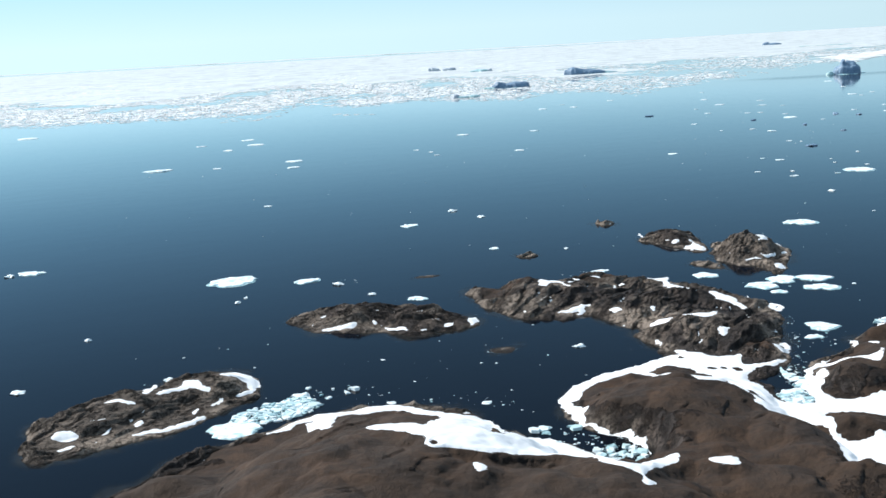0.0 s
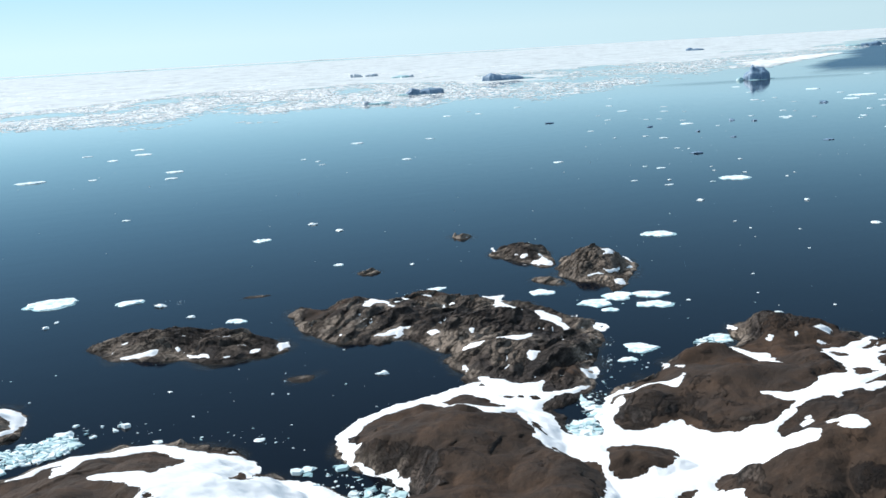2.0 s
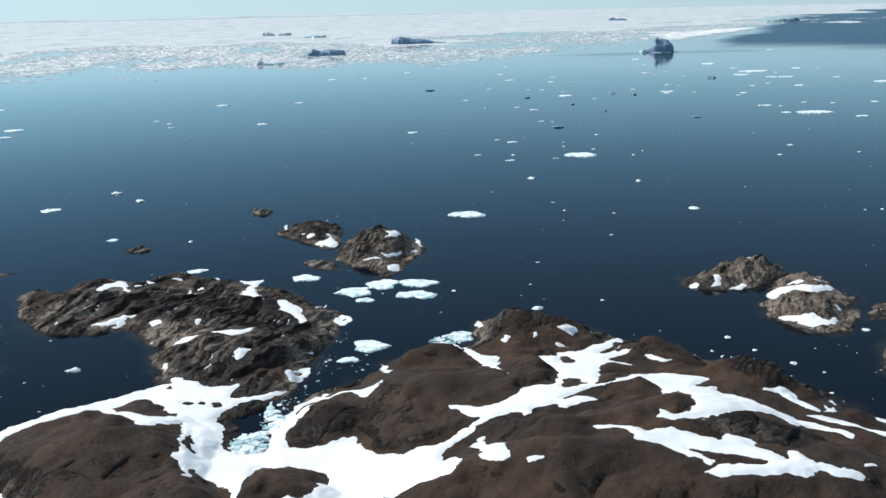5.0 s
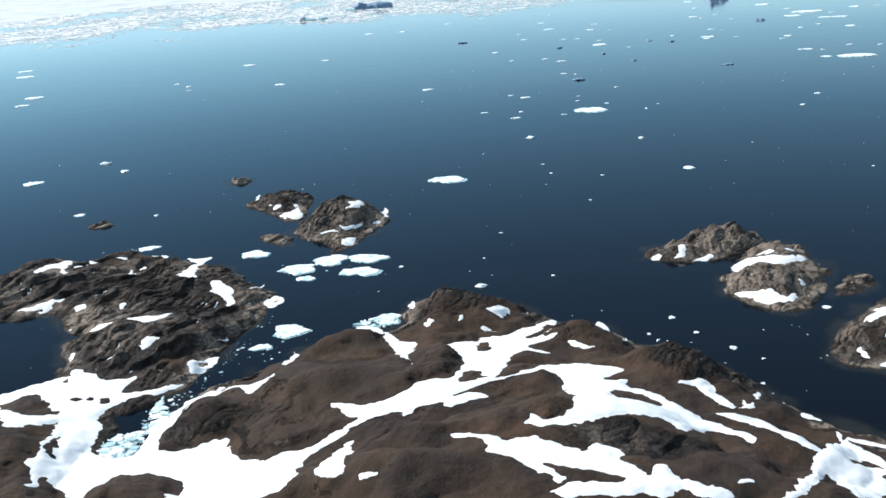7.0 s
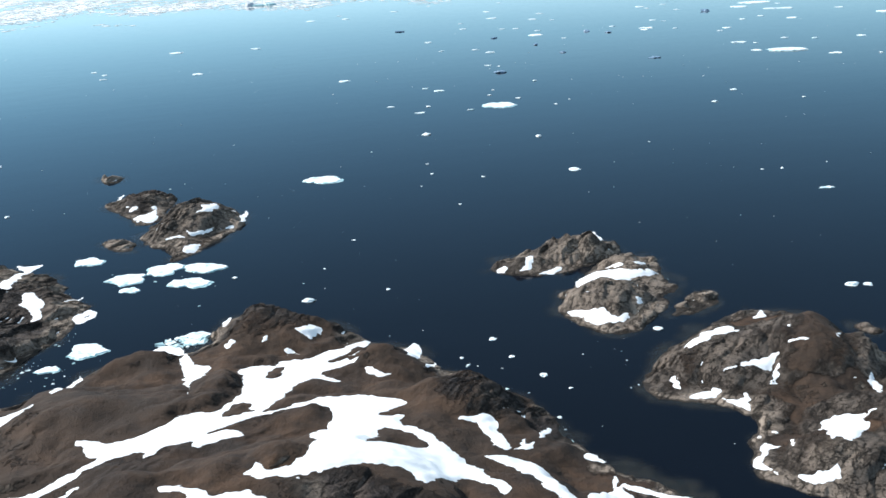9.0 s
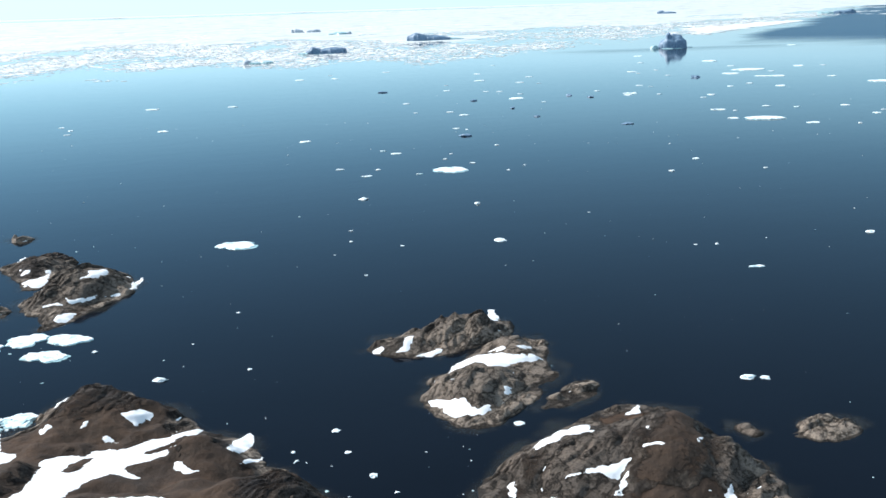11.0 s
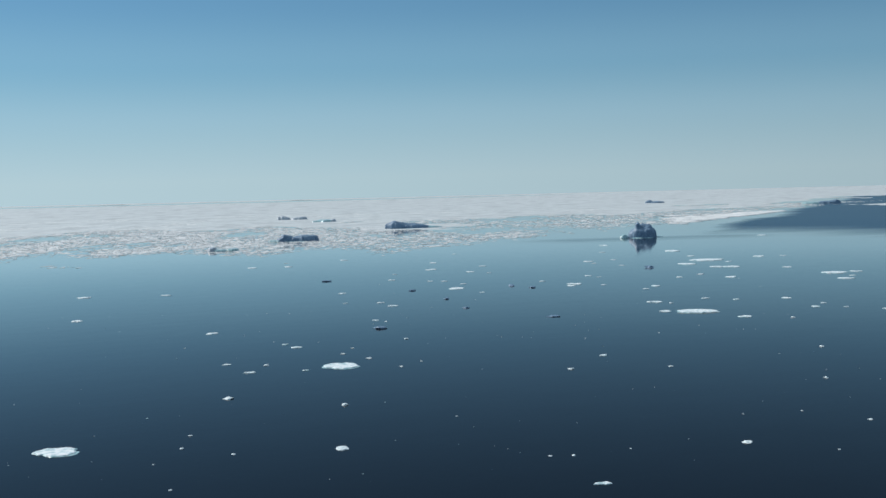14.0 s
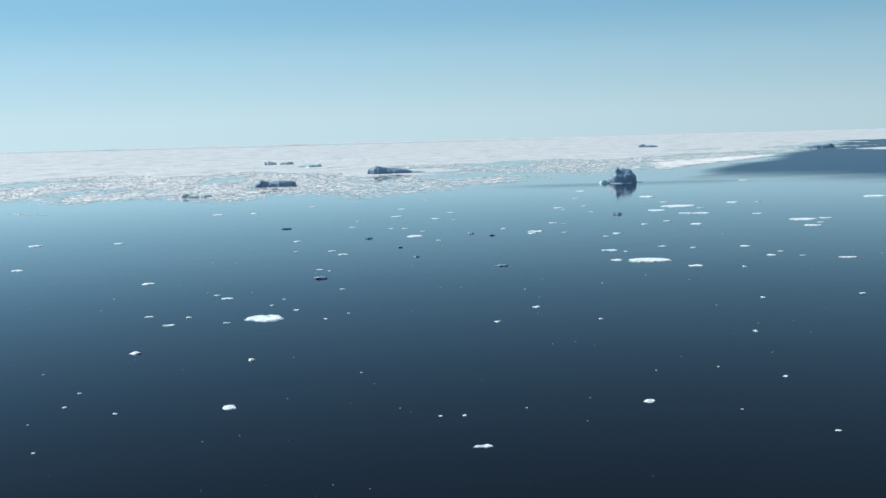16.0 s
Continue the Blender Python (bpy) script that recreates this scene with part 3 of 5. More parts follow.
SNOW["main"].append([(94.6, 269.7), (97.3, 261.9), (97.8, 247.7), (98.3, 241.1), (94.5, 230.1), (91.6, 217.2), (121, 218.4), (123.4, 224.2), (120.5, 231.2), (119.8, 235.9), (122, 240), (126.1, 242.1), (127.8, 234.7), (136.9, 256.5), (130.6, 257.1), (125.2, 260.9), (124.3, 266.3), (122.2, 272.6), (118.5, 270.1), (110.1, 271)])
SNOW["main"].append([(131.4, 236.8), (137.8, 228.8), (140.9, 229.2), (142, 232.9), (141, 236.6), (140.4, 254), (140.8, 257), (142.5, 259.4), (145.7, 261.8), (149.1, 264.3), (152.2, 267.7), (155.9, 268.2), (155.8, 275.8), (152.2, 275.3), (150, 276.4), (147.3, 277.4), (143.6, 277.8), (145.2, 276.2), (147.2, 273.2), (148.7, 270.4), (150.2, 269.5), (148.1, 265.9), (144.5, 262.9), (141.3, 260.1), (135.8, 258.7), (132.5, 258), (129, 259.2)])
SNOW["main"].append([(151.2, 267.5), (155.9, 268.2), (158.5, 269.7), (160, 269), (160.1, 266.1), (161.4, 266.4), (162.1, 269.8), (165.3, 271.2), (168.6, 271.9), (168.8, 269.4), (173.5, 270.5), (178, 272.1), (176.2, 274.5), (173.8, 274.8), (171.1, 273.8), (170.2, 274.5), (173.9, 277.1), (178.1, 281.1), (181.7, 283.3), (186.9, 285.4), (190.9, 287.2), (193.4, 288.6), (194.9, 293.3), (190, 289.7), (186.5, 287.5), (183, 284.1), (179.9, 283.4), (178.2, 283.1), (176.1, 282.8), (172.3, 281.9), (171.2, 283.1), (173.1, 291.1), (170.7, 285.8), (168.1, 285.2), (164.4, 285.7), (160.9, 283.1), (158.2, 278.6), (155.2, 276.1), (151, 275.7)])
SNOW["main"].append([(169.8, 318), (172, 320.7), (176.4, 322.4), (178.4, 318.7), (178.4, 323.7), (182.4, 324.6), (185.9, 323.5), (187.7, 326.1), (192.5, 329.6), (196.6, 332.8), (200.6, 338), (200.4, 333), (198, 326.5), (195.2, 323.9), (196.3, 321.2), (199.9, 326.1), (199.8, 321.3), (197.3, 316.2), (193.5, 313.5), (189.7, 311.1), (191.7, 306.8), (195.3, 303.3), (192.8, 302.7), (189.8, 305.7), (187.6, 304.5), (185.2, 300.5), (183.5, 295.8), (183.5, 291.8), (181.4, 287), (179, 283.8), (178.3, 283.9), (177.7, 288), (176, 290.7), (174.1, 290.9), (172.1, 285.4), (170.6, 284.4), (172.9, 293.8), (174.1, 298.3), (174, 306.9), (171.7, 313.1)])
SNOW["main"].append([(186.3, 285.5), (191.9, 290.1), (194.8, 292.8), (199.3, 292.2), (204.2, 290.9), (208.9, 288.3), (209.8, 286.8), (206, 283.4), (202.6, 280.3), (204, 279.4), (208.7, 281.3), (208.9, 278.7), (207.2, 276.9), (210.3, 274.3), (212.9, 272.5), (206.8, 245.8), (203.5, 245.3), (200.4, 245.2), (197.9, 243.3), (194.7, 242.4), (191.5, 241.7), (187.7, 240.6), (185.2, 240.2), (184.3, 241.8), (181.8, 242), (183, 243.7), (183, 245.7), (184, 245.8), (186.1, 243.2), (188.2, 244.1), (190.7, 246.4), (192.6, 250.8), (193, 255), (191.7, 254.6), (194.3, 277.3), (193.5, 282.9), (192, 285.8)])
SNOW["main"].append([(208.8, 275.9), (210.9, 274.2), (212.9, 272.5), (214.7, 270), (217.4, 266.6), (219, 261.9), (221.1, 258.9), (222.8, 255.4), (222.4, 252.2), (224.6, 250.4), (225.7, 248.6), (225.5, 245.4), (224.1, 246.9), (223.2, 249.4), (221.3, 250.2), (220.3, 252.5), (216.5, 250.7), (211.6, 242.2), (209.8, 243.3), (208.8, 245.5), (206.8, 245.8), (202.4, 245.1)])
SNOW["main"].append([(168.2, 239.9), (170.5, 240.6), (173.9, 238.2), (176.3, 236.7), (177.1, 235), (179.1, 235.7), (182.7, 237), (184.7, 236.4), (187, 235.1), (188.2, 233.4), (190.6, 233.1), (190.8, 231.2), (192.3, 234.9), (194, 235.6), (195.7, 234.1), (197.9, 232.9), (198.5, 230.9), (196.9, 230.4), (196.8, 227.2), (198.3, 225.6), (199.6, 222.8), (199.6, 220.9), (199, 220), (197.2, 220.1), (194.8, 221.8), (192.2, 223.2), (188.8, 224.7), (186.3, 226.9), (183.7, 227.6), (184.7, 225.4), (185.7, 223), (186.7, 221.4), (184.8, 220.1), (184.3, 221.1), (183.8, 222.8), (181.7, 224.1), (180, 226), (179.4, 228.4), (176.6, 229.6), (174.8, 230.8), (174.6, 233.6), (172.8, 236.2), (170.3, 237.1)])
SNOW["main"].append([(182.3, 218.5), (184.7, 218.9), (187.1, 220.1), (191.3, 220.6), (194.5, 220.4), (199.1, 220.4), (200.4, 222.1), (202.2, 226.1), (204.4, 227.5), (204.7, 224.7), (204.9, 221.7), (206.9, 220.5), (209, 219.9), (211.2, 219.3), (212.6, 217.8), (212.7, 216.2), (207, 215.7), (205.6, 217.3), (203.5, 218), (201.6, 215.5), (185.7, 216.5), (184.5, 217.8)])
SNOW["main"].append([(214.4, 221.5), (215.5, 222.9), (217.3, 222.7), (217.5, 221.9), (214.6, 220.7)])
SNOW["main"].append([(153.2, 224.7), (153.6, 226), (156, 225.7), (155.3, 224.9), (154.2, 224.4)])
SNOW["main"].append([(144.9, 229.1), (144.7, 230.9), (146.2, 233.4), (146.2, 254.5), (147.7, 256.5), (149.4, 256.6), (151, 235.9), (150.5, 230.7), (149.8, 227.7), (148.1, 227.2)])
SNOW["main"].append([(147.8, 257.5), (149.6, 259.2), (149.8, 257.7), (148.5, 257)])
SNOW["main"].append([(219.6, 278.8), (222, 279.7), (224.7, 281.4), (226.1, 281.3), (226.4, 278.6), (227.5, 274.1), (228.4, 268), (227.7, 265.8), (225.5, 268.4), (224.5, 273.3), (223.3, 277.8), (220.8, 277.7)])
SNOW["main"].append([(222.3, 263.4), (226.2, 264.7), (229.3, 263.6), (232.2, 261.7), (235.3, 260.4), (235.2, 250.9), (236.6, 247.2), (237.5, 244), (235.9, 244.1), (234.1, 244.9), (232.5, 247.9), (230.7, 253.8), (227.7, 258.5), (224.8, 261.8)])
SNOW["main"].append([(228, 267), (229.7, 268.4), (231.4, 273.2), (232.5, 272.8), (231.3, 269.7), (234.6, 272.5), (237.4, 275.5), (234.2, 271.2), (232.5, 268.1), (229.2, 266.8)])
SNOW["main"].append([(235.9, 280.2), (238.5, 282.6), (238.4, 280.4), (234.9, 273.5), (233.9, 274.8)])
SNOW["main"].append([(243.3, 272.3), (244.9, 270.6), (246.6, 267.3), (244.6, 266.7), (242.8, 268.2)])
SNOW["main"].append([(247.3, 260.8), (247.3, 258.7), (245.7, 253.7), (245.7, 257.1)])
SNOW["main"].append([(234.8, 242.6), (238.9, 246.3), (242.6, 250), (246.5, 255.3), (248.6, 257.8), (247.6, 253.9), (248.7, 251.3), (250.5, 247.7), (250.6, 245.9), (242.7, 228.4), (235.4, 222.7), (235, 225.2), (237.4, 236.9), (236.2, 237.8), (229.2, 225.2), (224.4, 219.9), (222.2, 217.8), (219.8, 217.6), (221.4, 219.3), (224.1, 221.8), (226, 224.4), (231.8, 233.3), (234, 239.4)])
SNOW["main"].append([(235.4, 238.5), (234.3, 239.9), (236, 242.6), (239.5, 246), (246.2, 255.6), (247.6, 255.1), (246.9, 252), (248.6, 248.5), (250.9, 244.9), (253.1, 241.3)])
SNOW["main"].append([(247.1, 256.9), (250.6, 256.2), (255, 253.3), (261.2, 250.3), (266.8, 246.6), (265.9, 244.6), (259.9, 246.9), (253.9, 250.3), (249.3, 253.9)])
SNOW["main"].append([(200.8, 310.8), (201.5, 310.6), (203.1, 307.8), (206.3, 306.6), (205.3, 306), (202.1, 306), (201.1, 308.3)])
SNOW["main"].append([(209.7, 334), (211.9, 334), (213.6, 331.1), (212, 314.2), (209.6, 314.9)])
SNOW["main"].append([(212.8, 310.6), (216.3, 322.1), (216.8, 319.2), (213.9, 310.2)])
SNOW["main"].append([(141.8, 333), (144.5, 338), (147.4, 341.9), (150.5, 343.1), (153.2, 339.9), (155.7, 334.3), (157.6, 328.8), (159.8, 325.3), (162.7, 323.3), (162.4, 315.1), (160.8, 313.8), (161.3, 304.8), (162.6, 298.4), (160.6, 305.4), (158.9, 311.8), (157.6, 319.5), (155.9, 323.2), (154.9, 328.5), (154.5, 334.3), (150.6, 338.2), (146.8, 337.6), (144, 333.8)])
SNOW["main"].append([(131.2, 303.6), (130.7, 324.1), (132.1, 327.4), (133.4, 308.5), (132.2, 303.7)])
SNOW["main"].append([(161.6, 352), (161.8, 361), (162.9, 361.7), (163.3, 351.1)])
SNOW["main"].append([(173.5, 332.8), (175.9, 335.1), (176.7, 334), (175.8, 332.2)])
SNOW["main"].append([(164.5, 332.4), (166.8, 334), (168.6, 332.9), (166.5, 330.4)])
SNOW["main"].append([(182.4, 337.4), (183.9, 339.9), (187.6, 340.9), (189.3, 341.3), (188.2, 337.7), (186.6, 334.3), (185.2, 335.5), (183.4, 336.1)])
SNOW["main"].append([(180, 329.1), (181.5, 329.7), (184.5, 327.2), (182.1, 328)])
SNOW["main"].append([(38.9, 400), (41.6, 406.1), (41.2, 424.3), (45.1, 430.1), (51, 401.7), (52.7, 397), (50.3, 397.6), (48.3, 404.8), (44.9, 404.9), (43.8, 398.2)])
SNOW["main"].append([(43.8, 373.1), (48.4, 373.6), (51.3, 377), (55, 375.5), (53.5, 373.5), (48.7, 371.4)])
SNOW["main"].append([(62.1, 369), (63.4, 370.3), (66.1, 369.5), (67.6, 366.1), (64.7, 366.1)])
SNOW["main"].append([(72.2, 349.5), (74.9, 348.2), (78.8, 346.2), (80.3, 346.7), (77.9, 342.3), (74.4, 344.6)])
SNOW["main"].append([(83.1, 348.2), (88.8, 346.9), (93.6, 347.6), (96.8, 350.8), (93.8, 342.7), (90.7, 340.8), (87.4, 343.4)])
SNOW["main"].append([(91.7, 333.2), (95.6, 332.9), (95.3, 330.8), (93.4, 327.5), (92.5, 327.2)])
SNOW["main"].append([(100.1, 383), (103.2, 383.1), (105.9, 379.6), (108.5, 374), (110.1, 368.4), (109.3, 362.8), (107.5, 368.7), (104, 373.2), (101.4, 376.5)])
SNOW["main"].append([(84.8, 422.5), (89.8, 420.4), (94.8, 422.3), (92.6, 415.1), (91.8, 405.4), (96.3, 383.6), (92.2, 387.9), (88.3, 391.4), (89, 404.3), (90.6, 414.8)])
SNOW["main"].append([(118.9, 369.4), (120.9, 374.9), (123.6, 372.4), (124.1, 367.4), (121.8, 364.3), (119.3, 363.5)])
SNOW["main"].append([(105.3, 322.3), (108.1, 322.3), (110.9, 327.5), (112.4, 325.1), (111.9, 320.7), (109.9, 316.3), (107.7, 313.4), (105.5, 315.2)])
SNOW["main"].append([(71.2, 334.1), (73.1, 332.6), (73.7, 328.1), (71.8, 330.8)])
SNOW["main"].append([(112.1, 377.1), (116.9, 389), (116, 383.9)])
SNOW["main"].append([(32.8, 375.6), (33.3, 380), (34.8, 375.2)])
SNOW["main"].append([(71.3, 428.2), (76.4, 427.8), (79, 424.7), (74.9, 422)])
SNOW["main"].append([(76.1, 365.9), (77.7, 367.6), (78.4, 366.5), (76.9, 364.2)])
SNOW["main"].append([(-44.3, 268.6), (-38.6, 273.2), (-33.7, 282), (-26.3, 281.9), (-19.2, 283), (-14.9, 287.7), (-9.6, 287.1), (-2.8, 281.5), (3.5, 251.2), (3.4, 255.9), (-0.6, 260.2), (-5.1, 277.9), (-11.3, 280.2), (-18.2, 278.3), (-26.9, 278.1), (-22.7, 245.8), (-24.6, 244.5), (-33.2, 271.3), (-30.5, 276.4), (-33.4, 275.4), (-38.5, 267.9)])
SNOW["main"].append([(-5.9, 283), (-2.8, 281.5), (6.7, 275.1), (13.2, 274.8), (17.1, 269.6), (18.3, 266.5), (19.4, 242), (16.9, 251.2), (15.3, 248), (14.7, 236.9), (17.8, 235.8), (20.1, 250.6), (24.6, 259.3), (31.5, 255), (35.6, 250), (40.7, 245.2), (44.3, 225.7), (38.6, 217.7), (26.9, 224), (15.8, 220.2), (10.9, 219.4), (6.9, 219.9), (3.8, 218.8), (1.3, 216.8), (0.8, 222.1), (-0.6, 225.8), (-2.2, 225.9), (-3.9, 229.6), (-14.1, 235.3), (-11.7, 238.4), (-3, 238.1), (-0.2, 235.6), (0.3, 239.8), (3.5, 251.2), (3.7, 256.2)])
SNOW["main"].append([(14.2, 235.8), (19, 240.9), (29, 259), (34.1, 252.5), (39, 247.8), (38.3, 221.2), (41, 214.4), (45.8, 214.9), (49.6, 222.8), (54, 226.1), (57, 228.4), (56.8, 223.9), (53.4, 220.2), (46.1, 208.4), (45.3, 204), (47.7, 202.5), (44.5, 197.8), (44, 201.2), (44.4, 207.4), (40.2, 209.1), (36.2, 214.5), (38.5, 245.9), (28.6, 222.3), (18.7, 222.4), (13.7, 219.2)])
SNOW["main"].append([(76.6, 320.4), (66.8, 315), (57.1, 308.3), (47.9, 302.9), (41.2, 295.3), (36.5, 285), (35.7, 277.4), (37.5, 272.8), (38, 268.3), (39.7, 263.8), (44, 258.5), (48.6, 255.9), (51.8, 249.9), (53.7, 245.3), (53.5, 231.3), (54.3, 249.8), (54.4, 252.6), (50.8, 253.8), (51.5, 255.9), (48.7, 256.3), (44.3, 260), (41, 265.1), (40.5, 269.7), (43.3, 274), (40.4, 275.3), (38.8, 278.9), (39.6, 285.4), (43.9, 290.9), (51.3, 297.7), (60, 305.1), (69.6, 311.7), (74.5, 310.4)])
SNOW["main"].append([(61.2, 220.3), (65.1, 222.7), (68.1, 222.5), (69.1, 215.6), (65.6, 217.3)])
SNOW["main"].append([(10, 207.8), (11.7, 211.8), (13.5, 210.4), (12.8, 205.3), (10.9, 205.1)])
SNOW["west"].append([(-80.4, 273), (-76.4, 275.3), (-70.8, 277.5), (-65.8, 282.6), (-62.5, 286.1), (-62.5, 283.5), (-66.3, 277.7), (-71.6, 274.1), (-78.6, 272)])
SNOW["west"].append([(-79, 295.3), (-76.2, 300.1), (-73.1, 304.7), (-75, 308.8), (-70.3, 307.4), (-66.5, 302.9), (-64.3, 298.9), (-66.8, 298.3), (-69.1, 301.5), (-72.8, 299.5), (-76.7, 295.5)])
SNOW["west"].append([(-65.2, 314.8), (-63.9, 324.4), (-59.2, 323), (-53.6, 316), (-51.5, 310.1), (-52.7, 301.7), (-57.7, 296.6), (-56.5, 300.1), (-54.1, 304.9), (-55.1, 309), (-57.7, 311.2), (-61.4, 309.1)])
SNOW["west"].append([(-83.7, 294.6), (-86.9, 316.8), (-84.3, 317.4), (-80, 296)])
SNOW["west"].append([(-93.2, 288.5), (-90.1, 291.5), (-85.7, 290.4), (-81.9, 287.5), (-85, 287.7), (-89.1, 288.3)])
SNOW["west"].append([(-101, 270.2), (-100, 273), (-97.6, 275), (-94.4, 273.6), (-94.4, 269.7), (-97.3, 269.3)])
SNOW["west"].append([(-96.8, 263.6), (-93.4, 266.6), (-92.2, 265.5), (-95.2, 263)])
SNOW["west"].append([(-88.8, 272.9), (-87, 277.8), (-86.1, 276.2), (-87.1, 272.7)])
SNOW["west"].append([(-81.6, 279.4), (-79.5, 281.2), (-78.2, 280), (-79.6, 277)])
SNOW["west"].append([(-67.5, 285.9), (-66.2, 291.5), (-64.4, 289.6), (-65.6, 285)])
SNOW["west"].append([(-63.3, 293.6), (-60.1, 297.2), (-60.2, 295.7), (-62.4, 292.3)])
SNOW["west"].append([(-89, 265.8), (-87.1, 269.1), (-86.8, 267.7)])
SNOW["low"].append([(-40.1, 368.6), (-36.5, 369.6), (-31.1, 370.1), (-25.9, 371.1), (-26.9, 367.9), (-32.1, 366.4), (-36.8, 367)])
SNOW["low"].append([(-17.9, 366.4), (-8, 361.2), (-8.1, 359.8), (-16.2, 363.4)])
SNOW["low"].append([(-4.9, 359.8), (-1.5, 361.6), (-1.9, 359.4)])
SNOW["low"].append([(2.6, 362.4), (5, 365.9), (8.4, 365.7), (6.3, 362.9)])
SNOW["low"].append([(11.9, 368), (14.4, 377.9), (16.6, 371.9), (15, 365.3), (13, 364.6)])
SNOW["low"].append([(-22, 370.7), (-20.5, 373.1), (-19.7, 369.9)])
SNOW["low"].append([(-40.7, 376.9), (-37.8, 379.1), (-38.8, 376.3)])
SNOW["far_flat"].append([(111.4, 475.2), (116.6, 477.8), (117.9, 483.1), (116.3, 483.5), (118.3, 487), (119.6, 477.4), (121.5, 473.5), (121.5, 468.5), (118.5, 465.5), (116.3, 467.3), (112.9, 470.7)])
SNOW["far_flat"].append([(105.5, 487.1), (107.5, 487.4), (108.1, 484.8)])
SNOW["far_flat"].append([(108.3, 483.5), (111.4, 483.4), (111.8, 481.7), (109.7, 480.6)])
SNOW["far_flat"].append([(97.6, 508.5), (99, 516.5), (100.3, 497.9)])
SNOW["far_dome"].append([(137.5, 450.1), (140.6, 455.1), (139.7, 460.9), (143.8, 466), (146.3, 462.1), (143.9, 454.9)])
SNOW["far_dome"].append([(152.2, 480.9), (153.9, 472.8), (153.5, 456.7), (152, 463.5)])
SNOW["far_dome"].append([(129.3, 440.7), (135.9, 440.3), (136.7, 439.3), (130.4, 438.7)])
SNOW["far_dome"].append([(137, 442.3), (138.6, 440.8), (142.7, 444), (145.6, 449.4), (145, 445.4), (141.7, 440.2), (138.4, 439.6)])
SNOW["far_dome"].append([(137.7, 426.2), (140.5, 431.3), (143.4, 434), (142.8, 425.5), (140.1, 422.7)])
SNOW["far_dome"].append([(147.5, 450.3), (151.5, 454.8), (150.8, 451)])
SNOW["east_ridge"].append([(237.5, 387.3), (240.3, 388.3), (241.5, 385.3), (240.4, 383.6), (238, 385.6)])
SNOW["east_ridge"].append([(242.9, 383.8), (246.1, 383.8), (248.8, 396.9), (249.9, 388.8), (248.5, 384.7), (246.6, 382.6)])
SNOW["east_ridge"].append([(249.1, 381.4), (253.6, 383.2), (255.8, 386.4), (258.1, 384.1), (254.2, 381.5), (249.9, 380.4)])
SNOW["east_ridge"].append([(271.5, 423.6), (274.9, 422.3), (274.5, 407.2), (270.9, 400.2)])
SNOW["east_dome"].append([(257.6, 366.1), (260.1, 374.8), (263.6, 378.1), (267.3, 380.6), (271.6, 376.8), (277.3, 373.2), (283.9, 375.9), (281, 371.3), (274.6, 371.6), (274.5, 366.4), (268, 358.5), (266.2, 365.7), (262.8, 373.4), (259, 361.9)])
SNOW["east_dome"].append([(252.2, 349.2), (255.4, 347.2), (258.4, 343.1), (261.8, 343.2), (261.6, 339.3), (264.7, 337.8), (266.7, 341), (268.3, 340.9), (266.4, 337.1), (262.9, 336.3), (259.5, 336.9), (257, 339.3), (256.6, 341.5), (254.2, 344.2), (252.3, 346.3)])
SNOW["east_dome"].append([(268.3, 382.3), (272.4, 381.2), (274.9, 376.5), (271.6, 376.8)])
SNOW["east_dome"].append([(276.4, 377.3), (281.2, 383.1), (281.5, 380.1), (277.9, 375.7)])
SNOW["east_dome"].append([(269.9, 346.5), (273.3, 351.1), (273.4, 348.6), (270.7, 346)])
SNOW["east_dome"].append([(268.4, 342.9), (271.5, 345.2), (270.8, 343.5)])
SNOW["outer"].append([(274.2, 312.1), (276.3, 316.2), (277.5, 313.1), (282.1, 330.5), (280.7, 315.5), (285.1, 319.1), (291, 331.5), (285.8, 313.9), (287.7, 312.6), (282.8, 311.3), (280.6, 312.6), (278, 309.5), (276.3, 308.9), (273.8, 308)])
SNOW["outer"].append([(278, 297), (279.1, 298.2), (281.8, 299.2), (286.7, 300.6), (290.1, 301.6), (292.6, 302.3), (292, 301), (289.7, 298.9), (287.8, 296.9), (286.4, 297.6), (284.2, 298.6), (281, 298.2), (279.6, 297.6)])
SNOW["outer"].append([(268, 301.3), (269.5, 301.9), (269.3, 298.7), (270.1, 295.3), (268.9, 294.4), (267.6, 296.7)])
SNOW["outer"].append([(269.3, 293), (272.3, 293.6), (274.9, 293.9), (277.2, 295.4), (276.7, 292.5), (275.1, 290.3), (272.3, 291), (270, 291.6)])
SNOW["outer"].append([(276.3, 291.9), (276.6, 289.4), (280.3, 289.7), (281, 291.9), (282.8, 292.7), (280.9, 288.2), (280.2, 283.1), (278.5, 285.4), (276.8, 288), (275.5, 290)])
SNOW["outer"].append([(296.5, 333.6), (299.5, 338), (302.4, 343.8), (301.4, 337.9), (302, 335.5), (298.8, 333.8)])
SNOW["outer"].append([(296.2, 309.1), (298, 310.2), (297.1, 307.1)])
SNOW["outer"].append([(294.8, 302.8), (296.3, 303.3), (299.3, 302.9), (299.1, 300.9), (297.2, 302.3)])
SNOW["outer"].append([(291.4, 275.3), (293.2, 275.9), (294.9, 277.5), (296.8, 275.2), (297.5, 271.6), (300.1, 272.6), (302.1, 273.2), (301.6, 271.5), (298.8, 270.8), (297.3, 269.8), (297.9, 267), (295.6, 263.2), (292.9, 261.9), (291.4, 259.5), (290.2, 259.2), (290.1, 261.7), (288.1, 260.6), (288.4, 263.2), (287.1, 262.2), (288.3, 265.6)])
